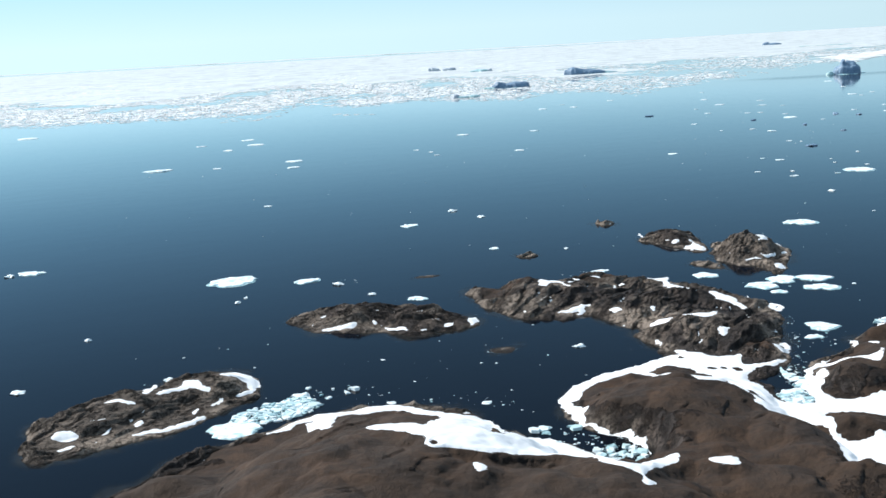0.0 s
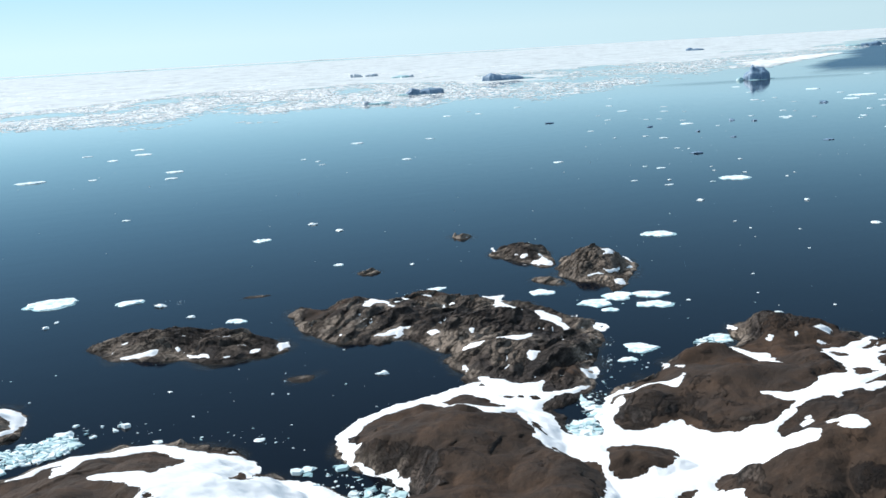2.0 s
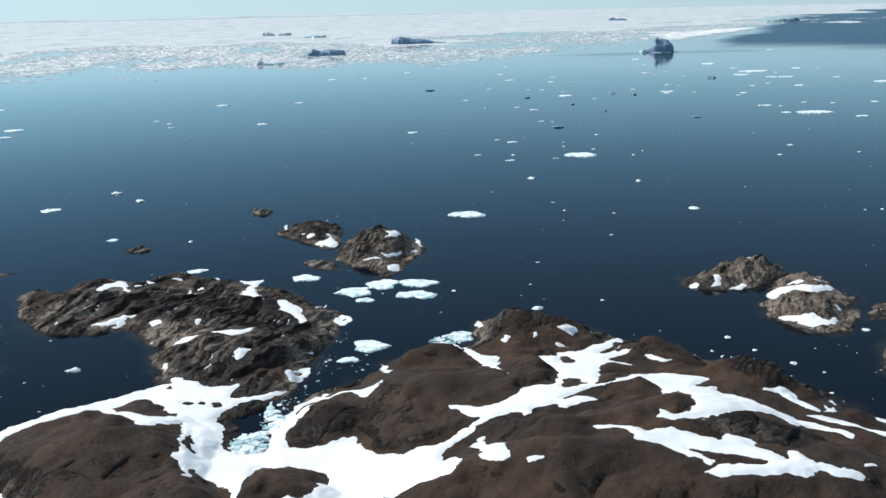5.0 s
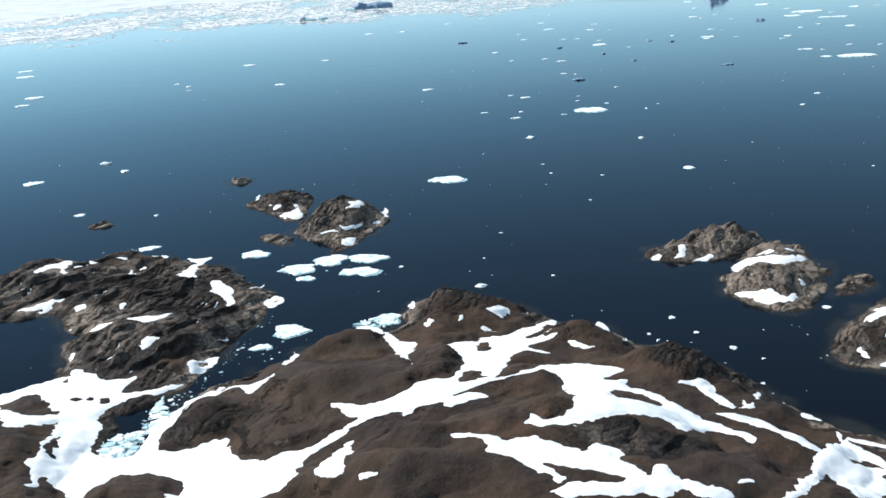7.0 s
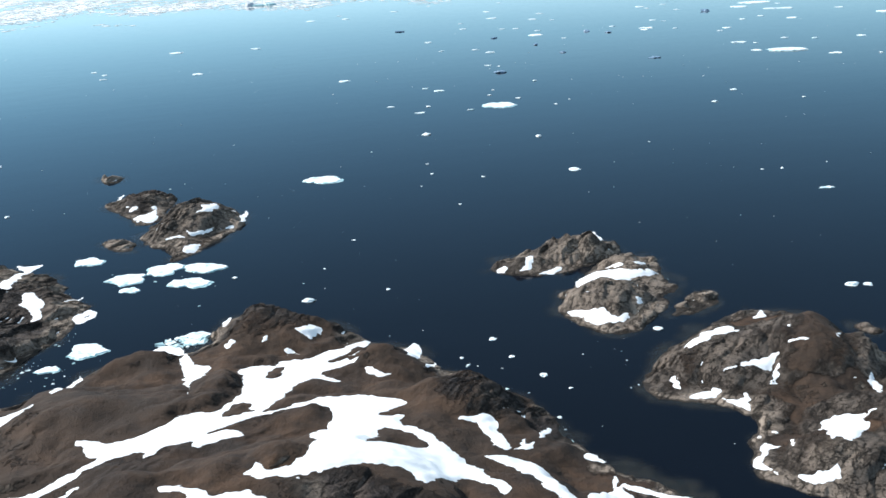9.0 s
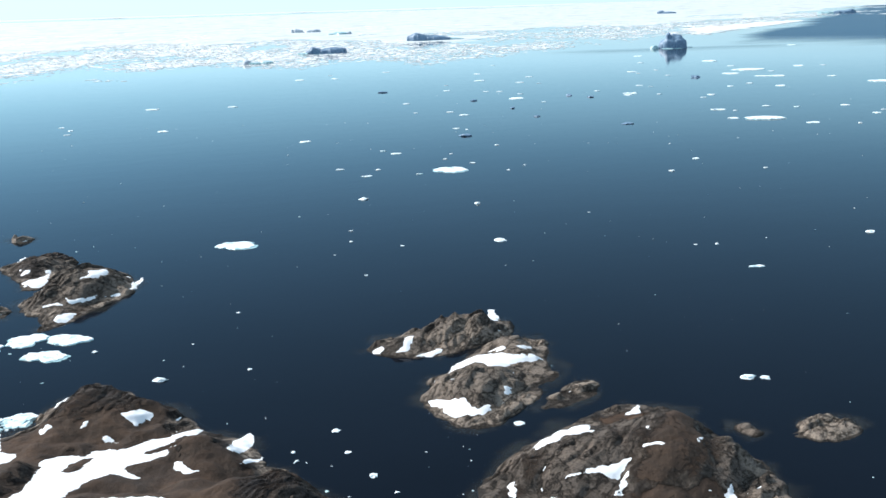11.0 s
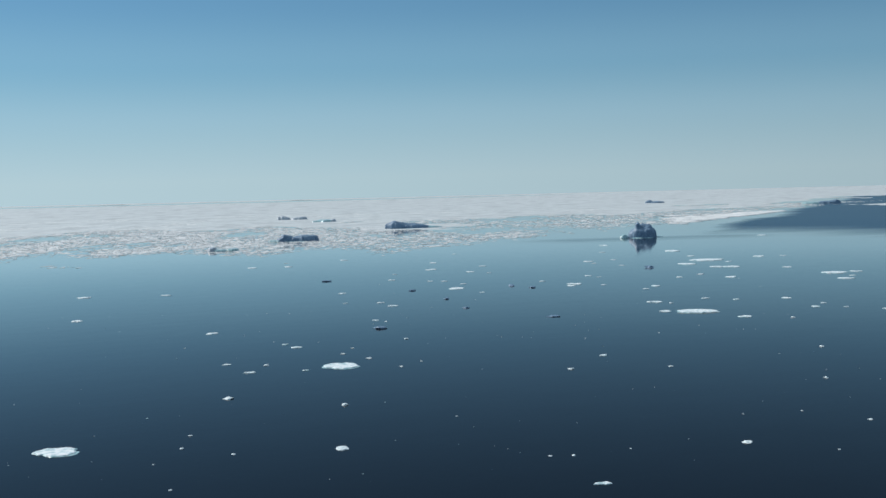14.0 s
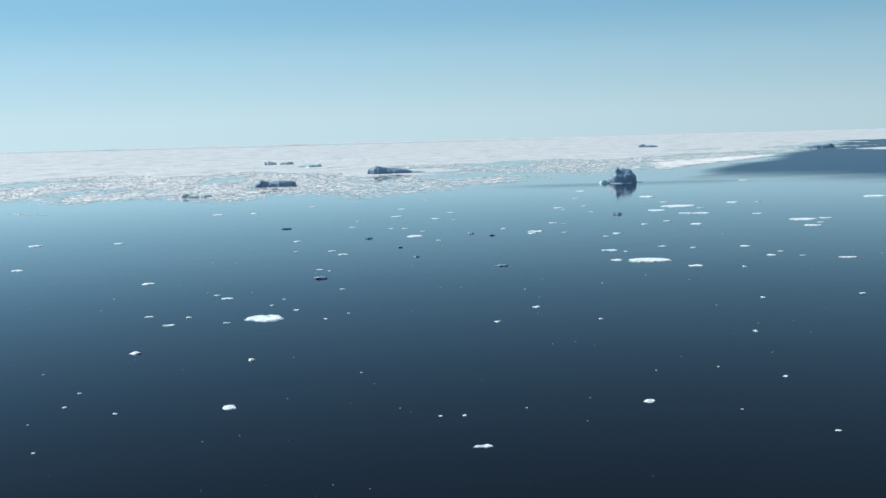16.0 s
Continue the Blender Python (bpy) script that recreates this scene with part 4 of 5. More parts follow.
SNOW["outer"].append([(309.2, 294), (311.1, 295.3), (311.4, 293.2), (311, 290.3), (304.6, 277.4), (306.1, 283.6), (308.7, 291.1)])
SNOW["outer"].append([(273, 260.9), (274.3, 263.9), (275.6, 264.8), (277.4, 269.2), (279.5, 269.1), (280.4, 266.6), (278.2, 266.7), (276.6, 264.2), (275.4, 261.4), (275.9, 258), (274.6, 259)])
SNOW["outer"].append([(278.6, 255), (280.3, 255.8), (281.5, 255), (283.1, 255.3), (283.4, 256.4), (283.8, 255), (285, 254.7), (285.7, 255.6), (286.3, 254.2), (287.6, 252), (285.6, 252.2), (283.1, 252.3), (281.1, 252.4), (279.1, 253.8)])
SNOW["outer"].append([(282.3, 269.6), (282.5, 266.9), (283.5, 266.3), (281.5, 262.3), (281.8, 265.4)])
SNOW["outer"].append([(293.7, 250), (295.9, 251.4), (297.2, 252.6), (299.3, 253.7), (298.3, 251.2), (295.1, 249.5)])
SNOW["outer"].append([(305.8, 304.2), (307.6, 306.2), (306.2, 301.6)])
SNOW["outer"].append([(277.4, 272.9), (279.1, 274.4), (278.5, 271.6)])
SNOW["outer"].append([(305.3, 291.6), (306.9, 291.2), (306, 290.5)])
SNOW["outer"].append([(275, 258.8), (276.5, 257.5), (276.1, 256.7), (275, 257.5)])
BARE.append([(72.5, 306.2), (74.4, 302.5), (77.8, 299.6), (76.6, 297.6), (82.4, 293.7), (77, 289.1), (70.9, 291.5), (63.9, 301.6), (66.9, 306.4), (70.5, 308.9)])
BARE.append([(81.2, 302.7), (83.2, 303.1), (84.1, 301.2), (82.5, 300.3)])
BARE.append([(84.9, 302.1), (86.6, 301.8), (86.6, 300.6), (85.2, 300.9)])
BARE.append([(88, 301.5), (90, 301.6), (91.9, 299.4), (89.5, 298.6)])
BARE.append([(84.9, 281.1), (86.6, 277.9), (87.7, 272.6), (86.7, 269.5), (87.8, 267.6), (87.3, 266.4), (85.8, 267.9), (85.1, 272), (85.8, 275)])
BARE.append([(100.9, 260.3), (103.2, 262), (112.2, 259.6), (116.2, 256.8), (116.6, 252.5), (114.1, 245.7), (109.6, 244.1), (105.2, 243.8), (101.7, 242.2), (100.1, 243.7), (99.2, 246.9)])
BARE.append([(103.3, 224.4), (105.8, 229.9), (108, 231.1), (108.1, 229.6), (111.9, 233.3), (115.7, 234.3), (113.6, 229.4), (107.9, 223.8)])
BARE.append([(178.3, 315.5), (178.2, 309.1), (179.4, 306.7), (180.9, 307.9), (181.9, 314.6), (180.4, 321)])
BARE.append([(190.1, 321.5), (193.4, 325), (197.2, 331.4), (199.7, 331.1), (197.1, 325.4), (193.4, 321.7)])
BARE.append([(204, 272.7), (206, 274.1), (209.1, 271.6), (211.2, 270.2), (213.5, 267.3), (209.2, 261.4), (204.3, 259.5), (201, 255.3)])
BARE.append([(242.9, 243.4), (246.5, 246.8), (248.8, 244.8), (249.9, 242), (246.4, 243.4)])
BARE.append([(120.6, 369.4), (122.1, 370.9), (122.7, 368.3), (121.2, 366.8)])
BARE.append([(108.5, 321.1), (110, 323.3), (110.4, 321), (108.7, 318.4)])
BARE.append([(1.2, 222.2), (2.5, 223.2), (3.9, 221.7), (3.2, 219), (2, 219.5)])


# ---- drifting ice: (x, y, breadth) ----
FLOES = []
FLOES += [(-52.5, 274.3, 14.6), (16.1, 285.7, 2.2), (240.9, 287.6, 1.1), (-10.8, 289.6, 2.1), (-29.4, 296.6, 1.9), (-37.6, 298.8, 4.3), (245.7, 301.8, 0.8), (240.8, 309.5, 2.0), (-127.7, 315.8, 3.3), (-82.1, 321.2, 3.2), (234.8, 321.7, 1.2), (-15.7, 330.7, 1.4), (122.2, 331.2, 5.2), (231.3, 333.6, 1.8), (273.2, 333.7, 2.8), (47.7, 334.1, 3.2), (128.7, 342.5, 10.0), (155.2, 347.1, 8.5), (336.9, 356.4, 2.0), (332.8, 357.1, 2.9), (183.3, 370.8, 2.7), (-124.1, 372.3, 2.9), (205.6, 376.7, 1.3), (129.0, 389.6, 5.6)]
FLOES += [(146.1, 393.3, 11.6), (159.2, 395.8, 1.6), (125.9, 400.3, 11.8), (148.1, 407.7, 12.5), (-6.4, 408.3, 7.3), (135.8, 408.4, 11.7), (-78.5, 416.8, 2.7), (-25.0, 419.6, 3.1), (109.0, 421.2, 10.0), (-76.6, 424.7, 2.3), (194.4, 429.2, 1.2), (69.0, 437.9, 7.0), (-40.4, 439.5, 3.7), (-54.9, 448.9, 10.5), (-87.6, 455.1, 21.5), (368.2, 462.5, 4.9), (475.9, 467.8, 1.8), (232.7, 468.7, 1.4), (60.8, 488.3, 2.1), (-199.8, 491.5, 3.9), (454.3, 494.6, 1.1), (-191.2, 495.5, 11.8), (363.6, 496.3, 1.6), (27.8, 496.7, 4.7)]
FLOES += [(355.6, 496.8, 1.1), (426.5, 507.2, 2.5), (245.0, 511.1, 1.6), (283.3, 514.2, 3.9), (179.4, 520.7, 15.3), (224.6, 521.2, 1.7), (482.5, 536.6, 1.7), (223.5, 540.6, 1.3), (-14.6, 568.3, 8.9), (24.4, 584.9, 3.7), (278.7, 588.7, 2.8), (225.6, 608.4, 4.0), (8.6, 608.6, 3.8), (496.2, 618.8, 2.2), (385, 658, 2.2), (434, 658, 2.3), (-106, 663, 4.9), (225, 672, 5.1), (253, 674, 3.4), (301, 678, 1.7), (270, 684, 18.0), (311, 692, 1.5), (230, 692, 2.4), (407, 695, 4.2)]
FLOES += [(209, 697, 3.8), (526, 704, 2.6), (283, 705, 2.4), (580, 709, 2.5), (268, 722, 2.2), (272, 741, 1.9), (239, 749, 5.7), (231, 761, 4.0), (302, 771, 2.3), (178, 814, 7.8), (550, 818, 2.7), (285, 818, 8.9), (522, 828, 8.4), (627, 848, 10.1), (287, 850, 2.2), (400, 853, 7.7), (280, 857, 4.2), (-117, 859, 9.0), (498, 859, 25.5), (602, 863, 3.3), (478, 865, 7.9), (583, 869, 6.6), (-182, 878, 7.0), (-232, 884, 21.3)]
FLOES += [(595, 887, 3.4), (-2, 891, 4.4), (67, 894, 8.3), (-122, 902, 13.2), (492, 909, 3.3), (343, 912, 6.5), (-7, 916, 4.7), (482, 918, 10.9), (543, 921, 5.1), (580, 921, 7.0), (523, 932, 6.0), (289, 936, 7.1), (-20, 936, 4.6), (279, 959, 5.2), (252, 960, 3.5), (330, 972, 6.3), (494, 1007, 4.7), (360, 1012, 3.7), (-201, 1021, 9.7), (506, 1027, 7.6), (244, 1031, 5.6), (302, 1038, 5.6), (404, 1039, 5.7), (465, 1045, 4.8)]
FLOES += [(438, 1046, 6.7), (340, 1047, 13.6), (675, 1049, 13.3), (23, 1050, 11.9), (92, 1052, 8.7), (388, 1057, 7.7), (443, 1059, 12.2), (-182, 1063, 15.3), (690, 1072, 5.3), (-239, 1075, 9.1), (586, 1085, 10.3), (347, 1085, 5.0), (418, 1090, 6.0), (542, 1095, 6.2), (685, 1101, 21.6), (707, 1107, 9.8), (331, 1114, 5.1), (473, 1116, 4.1), (-199, 1116, 12.9), (567, 1117, 7.4), (318, 1117, 5.1), (465, 1129, 6.3), (282, 1136, 6.3), (221, 1140, 9.6)]
FLOES += [(664, 1166, 7.9), (615, 1185, 15.9), (376, 1185, 4.4), (601, 1188, 13.6), (283, 1194, 4.4), (537, 1197, 11.3), (358, 1202, 7.8), (581, 1227, 17.6), (515, 1230, 5.8), (320, 1237, 10.3), (629, 1244, 6.0), (492, 1265, 4.8), (374, 1265, 7.1), (613, 1270, 33.6), (489, 1288, 9.7), (-496, 1290, 25.0), (678, 1300, 12.7), (705, 1301, 6.4), (519, 1303, 6.2), (124, 1314, 11.1), (163, 1319, 8.7), (322, 1324, 8.6), (610, 1327, 8.9), (844, 1331, 26.4)]
FLOES += [(154, 1368, 5.2), (218, 1392, 7.8), (608, 1409, 19.0), (525, 1414, 8.1), (349, 1447, 4.8), (547, 1533, 10.3), (121, 1543, 13.2), (796, 1665, 13.3)]


# ---- meshes ----
def linked(name, verts, faces, material, parent=None, label="", flat=False, attributes=None):
    me = bpy.data.meshes.new(name)
    me.from_pydata(np.asarray(verts, float).tolist(), [], faces)
    me.materials.append(material)
    for key, values in (attributes or {}).items():
        me.attributes.new(key, "FLOAT", "POINT").data.foreach_set("value", np.asarray(values, np.float32))
    if not flat:
        me.polygons.foreach_set("use_smooth", np.ones(len(me.polygons), bool))
    me.update()
    ob = new(name, me)
    if parent:
        ob.parent = parent
    return tagged(ob, label)


def sheet(x, y, z, keep):
    """Vertices and quads of a grid, cut to the cells where keep holds at a corner."""
    ny, nx = x.shape
    cell = keep[:-1, :-1] | keep[1:, :-1] | keep[:-1, 1:] | keep[1:, 1:]
    j, i = np.nonzero(cell)
    a = j * nx + i
    quads = np.stack([a, a + 1, a + nx + 1, a + nx], axis=1)
    used, inverse = np.unique(quads, return_inverse=True)
    verts = np.stack([x.ravel()[used], y.ravel()[used], z.ravel()[used]], axis=1)
    return verts, inverse.reshape(-1, 4).tolist(), used


def grid(x0, y0, x1, y1, step):
    return np.meshgrid(np.arange(x0, x1 + step, step), np.arange(y0, y1 + step, step))


def rock_mesh(land, step, name, parent, heathy, snow, bare=(), hollow=0.24):
    x, y = grid(*land.bounds(3.0), step)
    z, d = land.shaped(x, y, snow, bare)
    verts, quads, used = sheet(x, y, z, d > -2.0)
    gy, gx = np.gradient(z, step)
    steep = np.hypot(gx, gy)
    s = land.seed
    stony = land.bareness(x, y, d)
    heath = heathy * (1.15 - 1.1 * stony) * (1 - 0.6 * smooth(0.5, 1.0, steep)) + 0.25 * fbm(x, y, 9.0, 3, s + 73)
    wet = 1 - smooth(0.05, 0.45, z + 0.15 * fbm(x, y, 3.0, 2, s + 79))
    # rock scoured by waves and ice has lost its dark lichen
    scoured = (1 - smooth(1.5, 6.5, d + 3.5 * fbm(x, y, 12.0, 3, s + 77))) * smooth(-0.4, 0.3, fbm(x, y, 19.0, 3, s + 81))
    scoured = np.maximum(scoured, np.clip(2 * domes(x, y, land.bleached), 0, 1) * smooth(-0.8, 0.1, fbm(x, y, 8.0, 3, s + 82)))
    pale = np.clip(land.pale + 0.85 * scoured + 0.4 * smooth(0.45, 0.9, fbm(x, y, 17.0, 3, s + 85)), 0, 1)
    # remnants of snow in the clefts
    fill = z
    for _ in range(int(6 / step)):
        fill = np.pad(fill, 1, mode="edge")
        fill = (fill[:-2, 1:-1] + fill[2:, 1:-1] + fill[1:-1, :-2] + fill[1:-1, 2:] + 2 * fill[1:-1, 1:-1]) / 6
    foot = land.slabs(x, y)[1]
    strip = np.minimum(2.4 * (foot - 0.74), 0.9 * (fbm(x, y, 9.0, 4, s + 87, 0.6) - 0.95))
    pocket = np.minimum(1.6 * (fill - z - hollow), 0.8 * (fbm(x, y, 7.0, 4, s + 89, 0.6) - 0.8))
    lie = np.minimum(np.maximum(strip, pocket), np.minimum(np.minimum(0.4 * (d - 1.2), stony - 0.35), 0.4 * (0.75 - steep)))
    rv, rq, _ = sheet(x, y, z + np.clip(lie, -0.3, 0.3), lie > -0.06)
    if rq:
        tagged(linked("snow_remnant", rv, rq, SNOW_WHITE, parent, "scraps of old snow caught in the clefts"), kind="stuff")
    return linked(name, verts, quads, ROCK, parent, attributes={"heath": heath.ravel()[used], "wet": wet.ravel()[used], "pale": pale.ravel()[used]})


def shallows_mesh(land, parent):
    x, y = grid(*land.bounds(9.0), 1.5)
    _, d = land.plain(x, y)
    reach = d + 3.0 * fbm(x, y, 10.0, 3, land.seed + 83)
    verts, quads, used = sheet(x, y, np.full(x.shape, 0.006), (d < 1.0) & (reach > -5.0))
    shoal = 0.4 * smooth(-2.2, 0.4, reach)
    linked("shallow", verts, quads, SHALLOWS, parent, "pale sunk rock under clear shallow water", attributes={"shoal": shoal.ravel()[used]})


def snow_mesh(land, outline, step, parent, around, bare=(), rise=0.0):
    """Old snow over the hollows of the rock: thick within, thinning out to a ragged rim."""
    p = rounded(outline, 1)
    lo, hi = p.min(axis=0) - 1.5, p.max(axis=0) + 1.5
    x, y = grid(lo[0], lo[1], hi[0], hi[1], step)
    d = snow_reach(outline, x, y, bare)
    rock, _ = land.shaped(x, y, around, bare)
    deep = d
    for other in around:                                  # where patches run together they share one depth
        q = np.asarray(other)
        if other is not outline and (q.max(axis=0) > lo).all() and (q.min(axis=0) < hi).all():
            deep = np.maximum(deep, snow_reach(other, x, y, bare))
    z = np.maximum(rock, 0.02) + np.clip(deep, -1.0, 1.5) * 0.2 + 0.05 * fbm(x, y, 4.0, 2, 101) + rise
    verts, quads, _ = sheet(x, y, z, d > -0.6)
    if quads:
        linked("snow_patch", verts, quads, SNOW_WHITE, parent)


# ---- sea, pack ice and far ice ----
verts, quads, _ = sheet(*grid(-7000, -5000, 7000, 7000, 1000), np.zeros((13, 15)), np.ones((13, 15), bool))
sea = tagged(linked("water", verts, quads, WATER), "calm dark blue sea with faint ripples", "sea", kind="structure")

EDGE_X = [-2600, -673, -270, -140, -80, 30, 220, 380, 550, 650, 820, 1100, 1480, 3500]
EDGE_Y = [2000, 1585, 1510, 1440, 1500, 1580, 1600, 1660, 1850, 2050, 2230, 2540, 2880, 4200]
rng = np.random.default_rng(5)


def pack_floes(count, near, far, size):
    """Flat pans of drifting pack ice, thickening away from its edge."""
    verts, faces = [], []
    y = near + (far - near) * rng.uniform(0, 1, count * 3) ** 1.5
    x = rng.uniform(-0.5, 0.5, count * 3) * (y * 1.5) + 150
    depth = y - np.interp(x, EDGE_X, EDGE_Y)
    clump = fbm(x, y * 0.6, 90.0, 3, 7)
    dense = np.interp(x, [-600, 0, 150, 420, 800], [1.0, 1.0, 0.7, 0.5, 0.45])
    chance = smooth(-60, 200, depth + 120 * clump) * dense * smooth(-0.9, 0.3, clump + 0.2 * dense)
    pick = np.nonzero(rng.uniform(0, 1, len(x)) < chance)[0][:count]
    for k in pick:
        r = size * rng.uniform(0.35, 1.0) ** 2 * (1 + (y[k] - near) / 1500)
        n = int(rng.integers(4, 7))
        a = np.sort(rng.uniform(0, 2 * np.pi, n)) if rng.uniform() < 0.3 else np.linspace(0, 2 * np.pi, n, endpoint=False) + rng.uniform(-0.3, 0.3, n)
        rr = r * rng.uniform(0.7, 1.15, n)
        top = rng.uniform(0.06, 0.24)
        base = len(verts)
        px, py = x[k] + rr * np.cos(a) * 1.3, y[k] + rr * np.sin(a)
        verts += [(u, v, top) for u, v in zip(px, py)] + [(u, v, -0.2) for u, v in zip(px, py)]
        faces.append(tuple(range(base, base + n)))
        faces += [(base + i, base + n + i, base + n + (i + 1) % n, base + (i + 1) % n) for i in range(n)]
    return verts, faces


def ice_tongue(count, size):
    """A narrow tongue of crowded pans that reaches from the field into the open lead."""
    verts, faces = [], []
    for _ in range(count):
        u, w = rng.uniform() ** 0.8, rng.normal(0, 1)
        x, y = 780 + 300 * u + 12 * w, 2180 + 290 * u + 70 * (1 - 0.75 * u) * w
        r, n = size * rng.uniform(0.3, 1.0), int(rng.integers(5, 8))
        a = np.linspace(0, 2 * np.pi, n, endpoint=False) + rng.uniform(-0.3, 0.3, n)
        base = len(verts)
        px, py = x + r * 1.5 * np.cos(a), y + r * np.sin(a)
        top = rng.uniform(0.08, 0.5)
        verts += [(p, q, top) for p, q in zip(px, py)] + [(p, q, -0.2) for p, q in zip(px, py)]
        faces.append(tuple(range(base, base + n)))
        faces += [(base + i, base + n + i, base + n + (i + 1) % n, base + (i + 1) % n) for i in range(n)]
    return verts, faces


pv, pf = pack_floes(90000, 1380, 3000, 3.7)
tagged(linked("pack_ice", pv, pf, PACK_ICE, flat=True), "white pans of drifting pack ice crowded on the sea", "pack ice", kind="stuff")

tv, tf = ice_tongue(900, 13.0)
tagged(linked("pack_ice", tv, tf, PACK_ICE, flat=True), "tongue of white ice pans reaching into dark open water", "pack ice", kind="stuff")

gx, gy = grid(-4600, 1900, 4600, 6900, 40)
far = gy - np.interp(gx, EDGE_X, EDGE_Y) - 640 + 380 * fbm(gx, gy, 300, 4, 51)
far = np.where(gx > 700, far + 330, far)
far = np.minimum(far, np.abs(gy - 4790) - 150 * np.clip((1150 - gx) / 1300, 0, 1) * (1 + 0.3 * fbm(gx, gy, 500, 2, 59)))   # a far lead along the horizon
fv, fq, _ = sheet(gx, gy, 0.2 + 0.5 * smooth(0, 1, fbm(gx, gy, 120, 3, 57)) + 0.02 * np.clip(far, -50, 0), far > 0)
tagged(linked("far_pack_ice", fv, fq, FAR_PACK), "closed field of white sea ice reaching to the horizon", "pack ice", kind="structure")


# ---- land ----
def islet(name, land, snow, step, label, heathy):
    base = new("rocky_islet")
    base.location = (0, 0, 0)
    tagged(base, label, "islet")
    rock_mesh(land, step, "rock", base, heathy, snow)
    shallows_mesh(land, base)
    for outline in snow:
        snow_mesh(land, outline, step, base, snow)
    return base


shore = tagged(new("ground"), "low brown heath-covered rock shore with fields of old snow", "ground", kind="structure")
rock_mesh(main_land, 0.42, "rock", shore, 1.0, SNOW["main"], BARE)
shallows_mesh(main_land, shore)
for k, outline in enumerate(SNOW["main"]):
    snow_mesh(main_land, outline, 0.4, shore, SNOW["main"], BARE, 0.006 * (k % 9))
LABELS = {
    "west": ("long grey-brown rock islet streaked with old snow", 0.45), "low": ("low dark rock islet with small snow patches", 0.55),
    "far_flat": ("flat dark rock islet with one snow patch", 0.5), "far_dome": ("domed brown rock islet with snow on its rim", 0.6),
    "far_skirt": ("low pale rock shelf awash beside an islet", 0.0), "east_ridge": ("ridged brown rock islet with snow in its clefts", 0.45),
    "east_dome": ("rounded pale rock islet ringed by old snow", 0.25), "bar": ("low pale rock bar just above the water", 0.0),
    "outer": ("large brown rock islet with several snow fields", 0.78), "tip": ("small bare rock at the edge of an islet", 0.1),
    "reef": ("tiny pale reef just above the water", 0.0), "reef_small": ("tiny pale rock awash in the sea", 0.0), "shoal": ("pale rock shoal barely breaking the water", 0.0),
    "stone": ("small bare rock off a larger islet", 0.0), "sunk": ("sunken rock awash with crumbs of ice round it", 0.0),
}
for name, land in LANDS.items():
    islet(name, land, SNOW[name], 0.4, *LABELS[name])


# ---- drifting ice ----
def ring(rng, n, rx, ry):
    """An uneven rim, with worn bays and small teeth."""
    a = np.linspace(0, 2 * np.pi, n, endpoint=False)
    wear = 0.6 if rx > 6.5 else 1.0
    r = 1 + wear * sum(h * np.sin(k * a + rng.uniform(0, 6)) for k, h in ((2, 0.13), (3, 0.11), (5, 0.08), (8, 0.05), (13, 0.035))) + rng.uniform(-0.05, 0.05, n)
    return rx * r * np.cos(a), ry * r * np.sin(a)


def floe(x, y, breadth, seed):
    """A pan of sea ice: a wet rim with a foot awash, and a low cap of thawing snow with hummocks and melt hollows."""
    rng = np.random.default_rng(seed)
    n = 44
    rx, ry = breadth / 2, breadth / 2 * rng.uniform(0.6, 0.95)
    px, py = ring(rng, n, rx, ry)
    top = min(0.6, 0.2 + 0.016 * breadth)
    turn = np.linspace(0, 2 * np.pi, n, endpoint=False)
    lap = 1.01 + rng.uniform(0.02, 0.12) * np.clip(np.sin(turn + rng.uniform(0, 6)) + 0.4 * np.sin(3 * turn + rng.uniform(0, 6)), 0, 1)
    verts = []
    for k, h in ((lap * 1.02, -0.05), (lap, 0.03), (1.0 + 0 * lap, top * 0.15), (0.97 + 0 * lap, top * 0.5)):
        verts += [(u * q, v * q, h) for u, v, q in zip(px, py, k)]
    faces = [(r * n + i, r * n + (i + 1) % n, (r + 1) * n + (i + 1) % n, (r + 1) * n + i) for r in range(3) for i in range(n)]
    faces.append(tuple(range(3 * n, 4 * n)))
    ob = linked("ice_floe", verts, faces, FLOE_ICE, flat=True)
    ob.location = (x, y, 0)
    ob.rotation_euler = (0, 0, rng.uniform(-0.25, 0.25))
    back = 0.975 + 0.03 * rng.uniform(-1, 1, n)             # the snow ends in an uneven lip
    levels = (1.0, 0.95, 0.84, 0.7, 0.54, 0.36, 0.18)
    cap = []
    for k in levels:
        h = top * (0.45 if k == 1.0 else 0.9)
        cap += [(u * k * q, v * k * q, h + (0.12 * top if k < 0.99 else 0.02) * rng.uniform(-1, 1)) for u, v, q in zip(px, py, back)]
    last = len(levels) - 1
    cf = [(r * n + i, r * n + (i + 1) % n, (r + 1) * n + (i + 1) % n, (r + 1) * n + i) for r in range(last) for i in range(n)]
    cap.append((0, 0, top))
    cf += [(last * n + i, last * n + (i + 1) % n, (last + 1) * n) for i in range(n)]
    cap = np.array(cap)
    for _ in range(int(rng.integers(4, 10))):               # hummocks, and hollows where it thaws
        hx, hy, up = rng.uniform(-0.8, 0.8) * rx, rng.uniform(-0.8, 0.8) * ry, rng.uniform(-0.5, 0.9)
        cap[n:, 2] += up * top * np.exp(-((cap[n:, 0] - hx) ** 2 + (cap[n:, 1] - hy) ** 2) / (rng.uniform(0.05, 0.12) * breadth) ** 2)
    linked("snow_cap", cap, cf, FLOE_SNOW, ob, "white snow cap", flat=True)
    return tagged(ob, "flat white ice floe with a snow cap on calm water", "ice floe", "drifting ice floes")


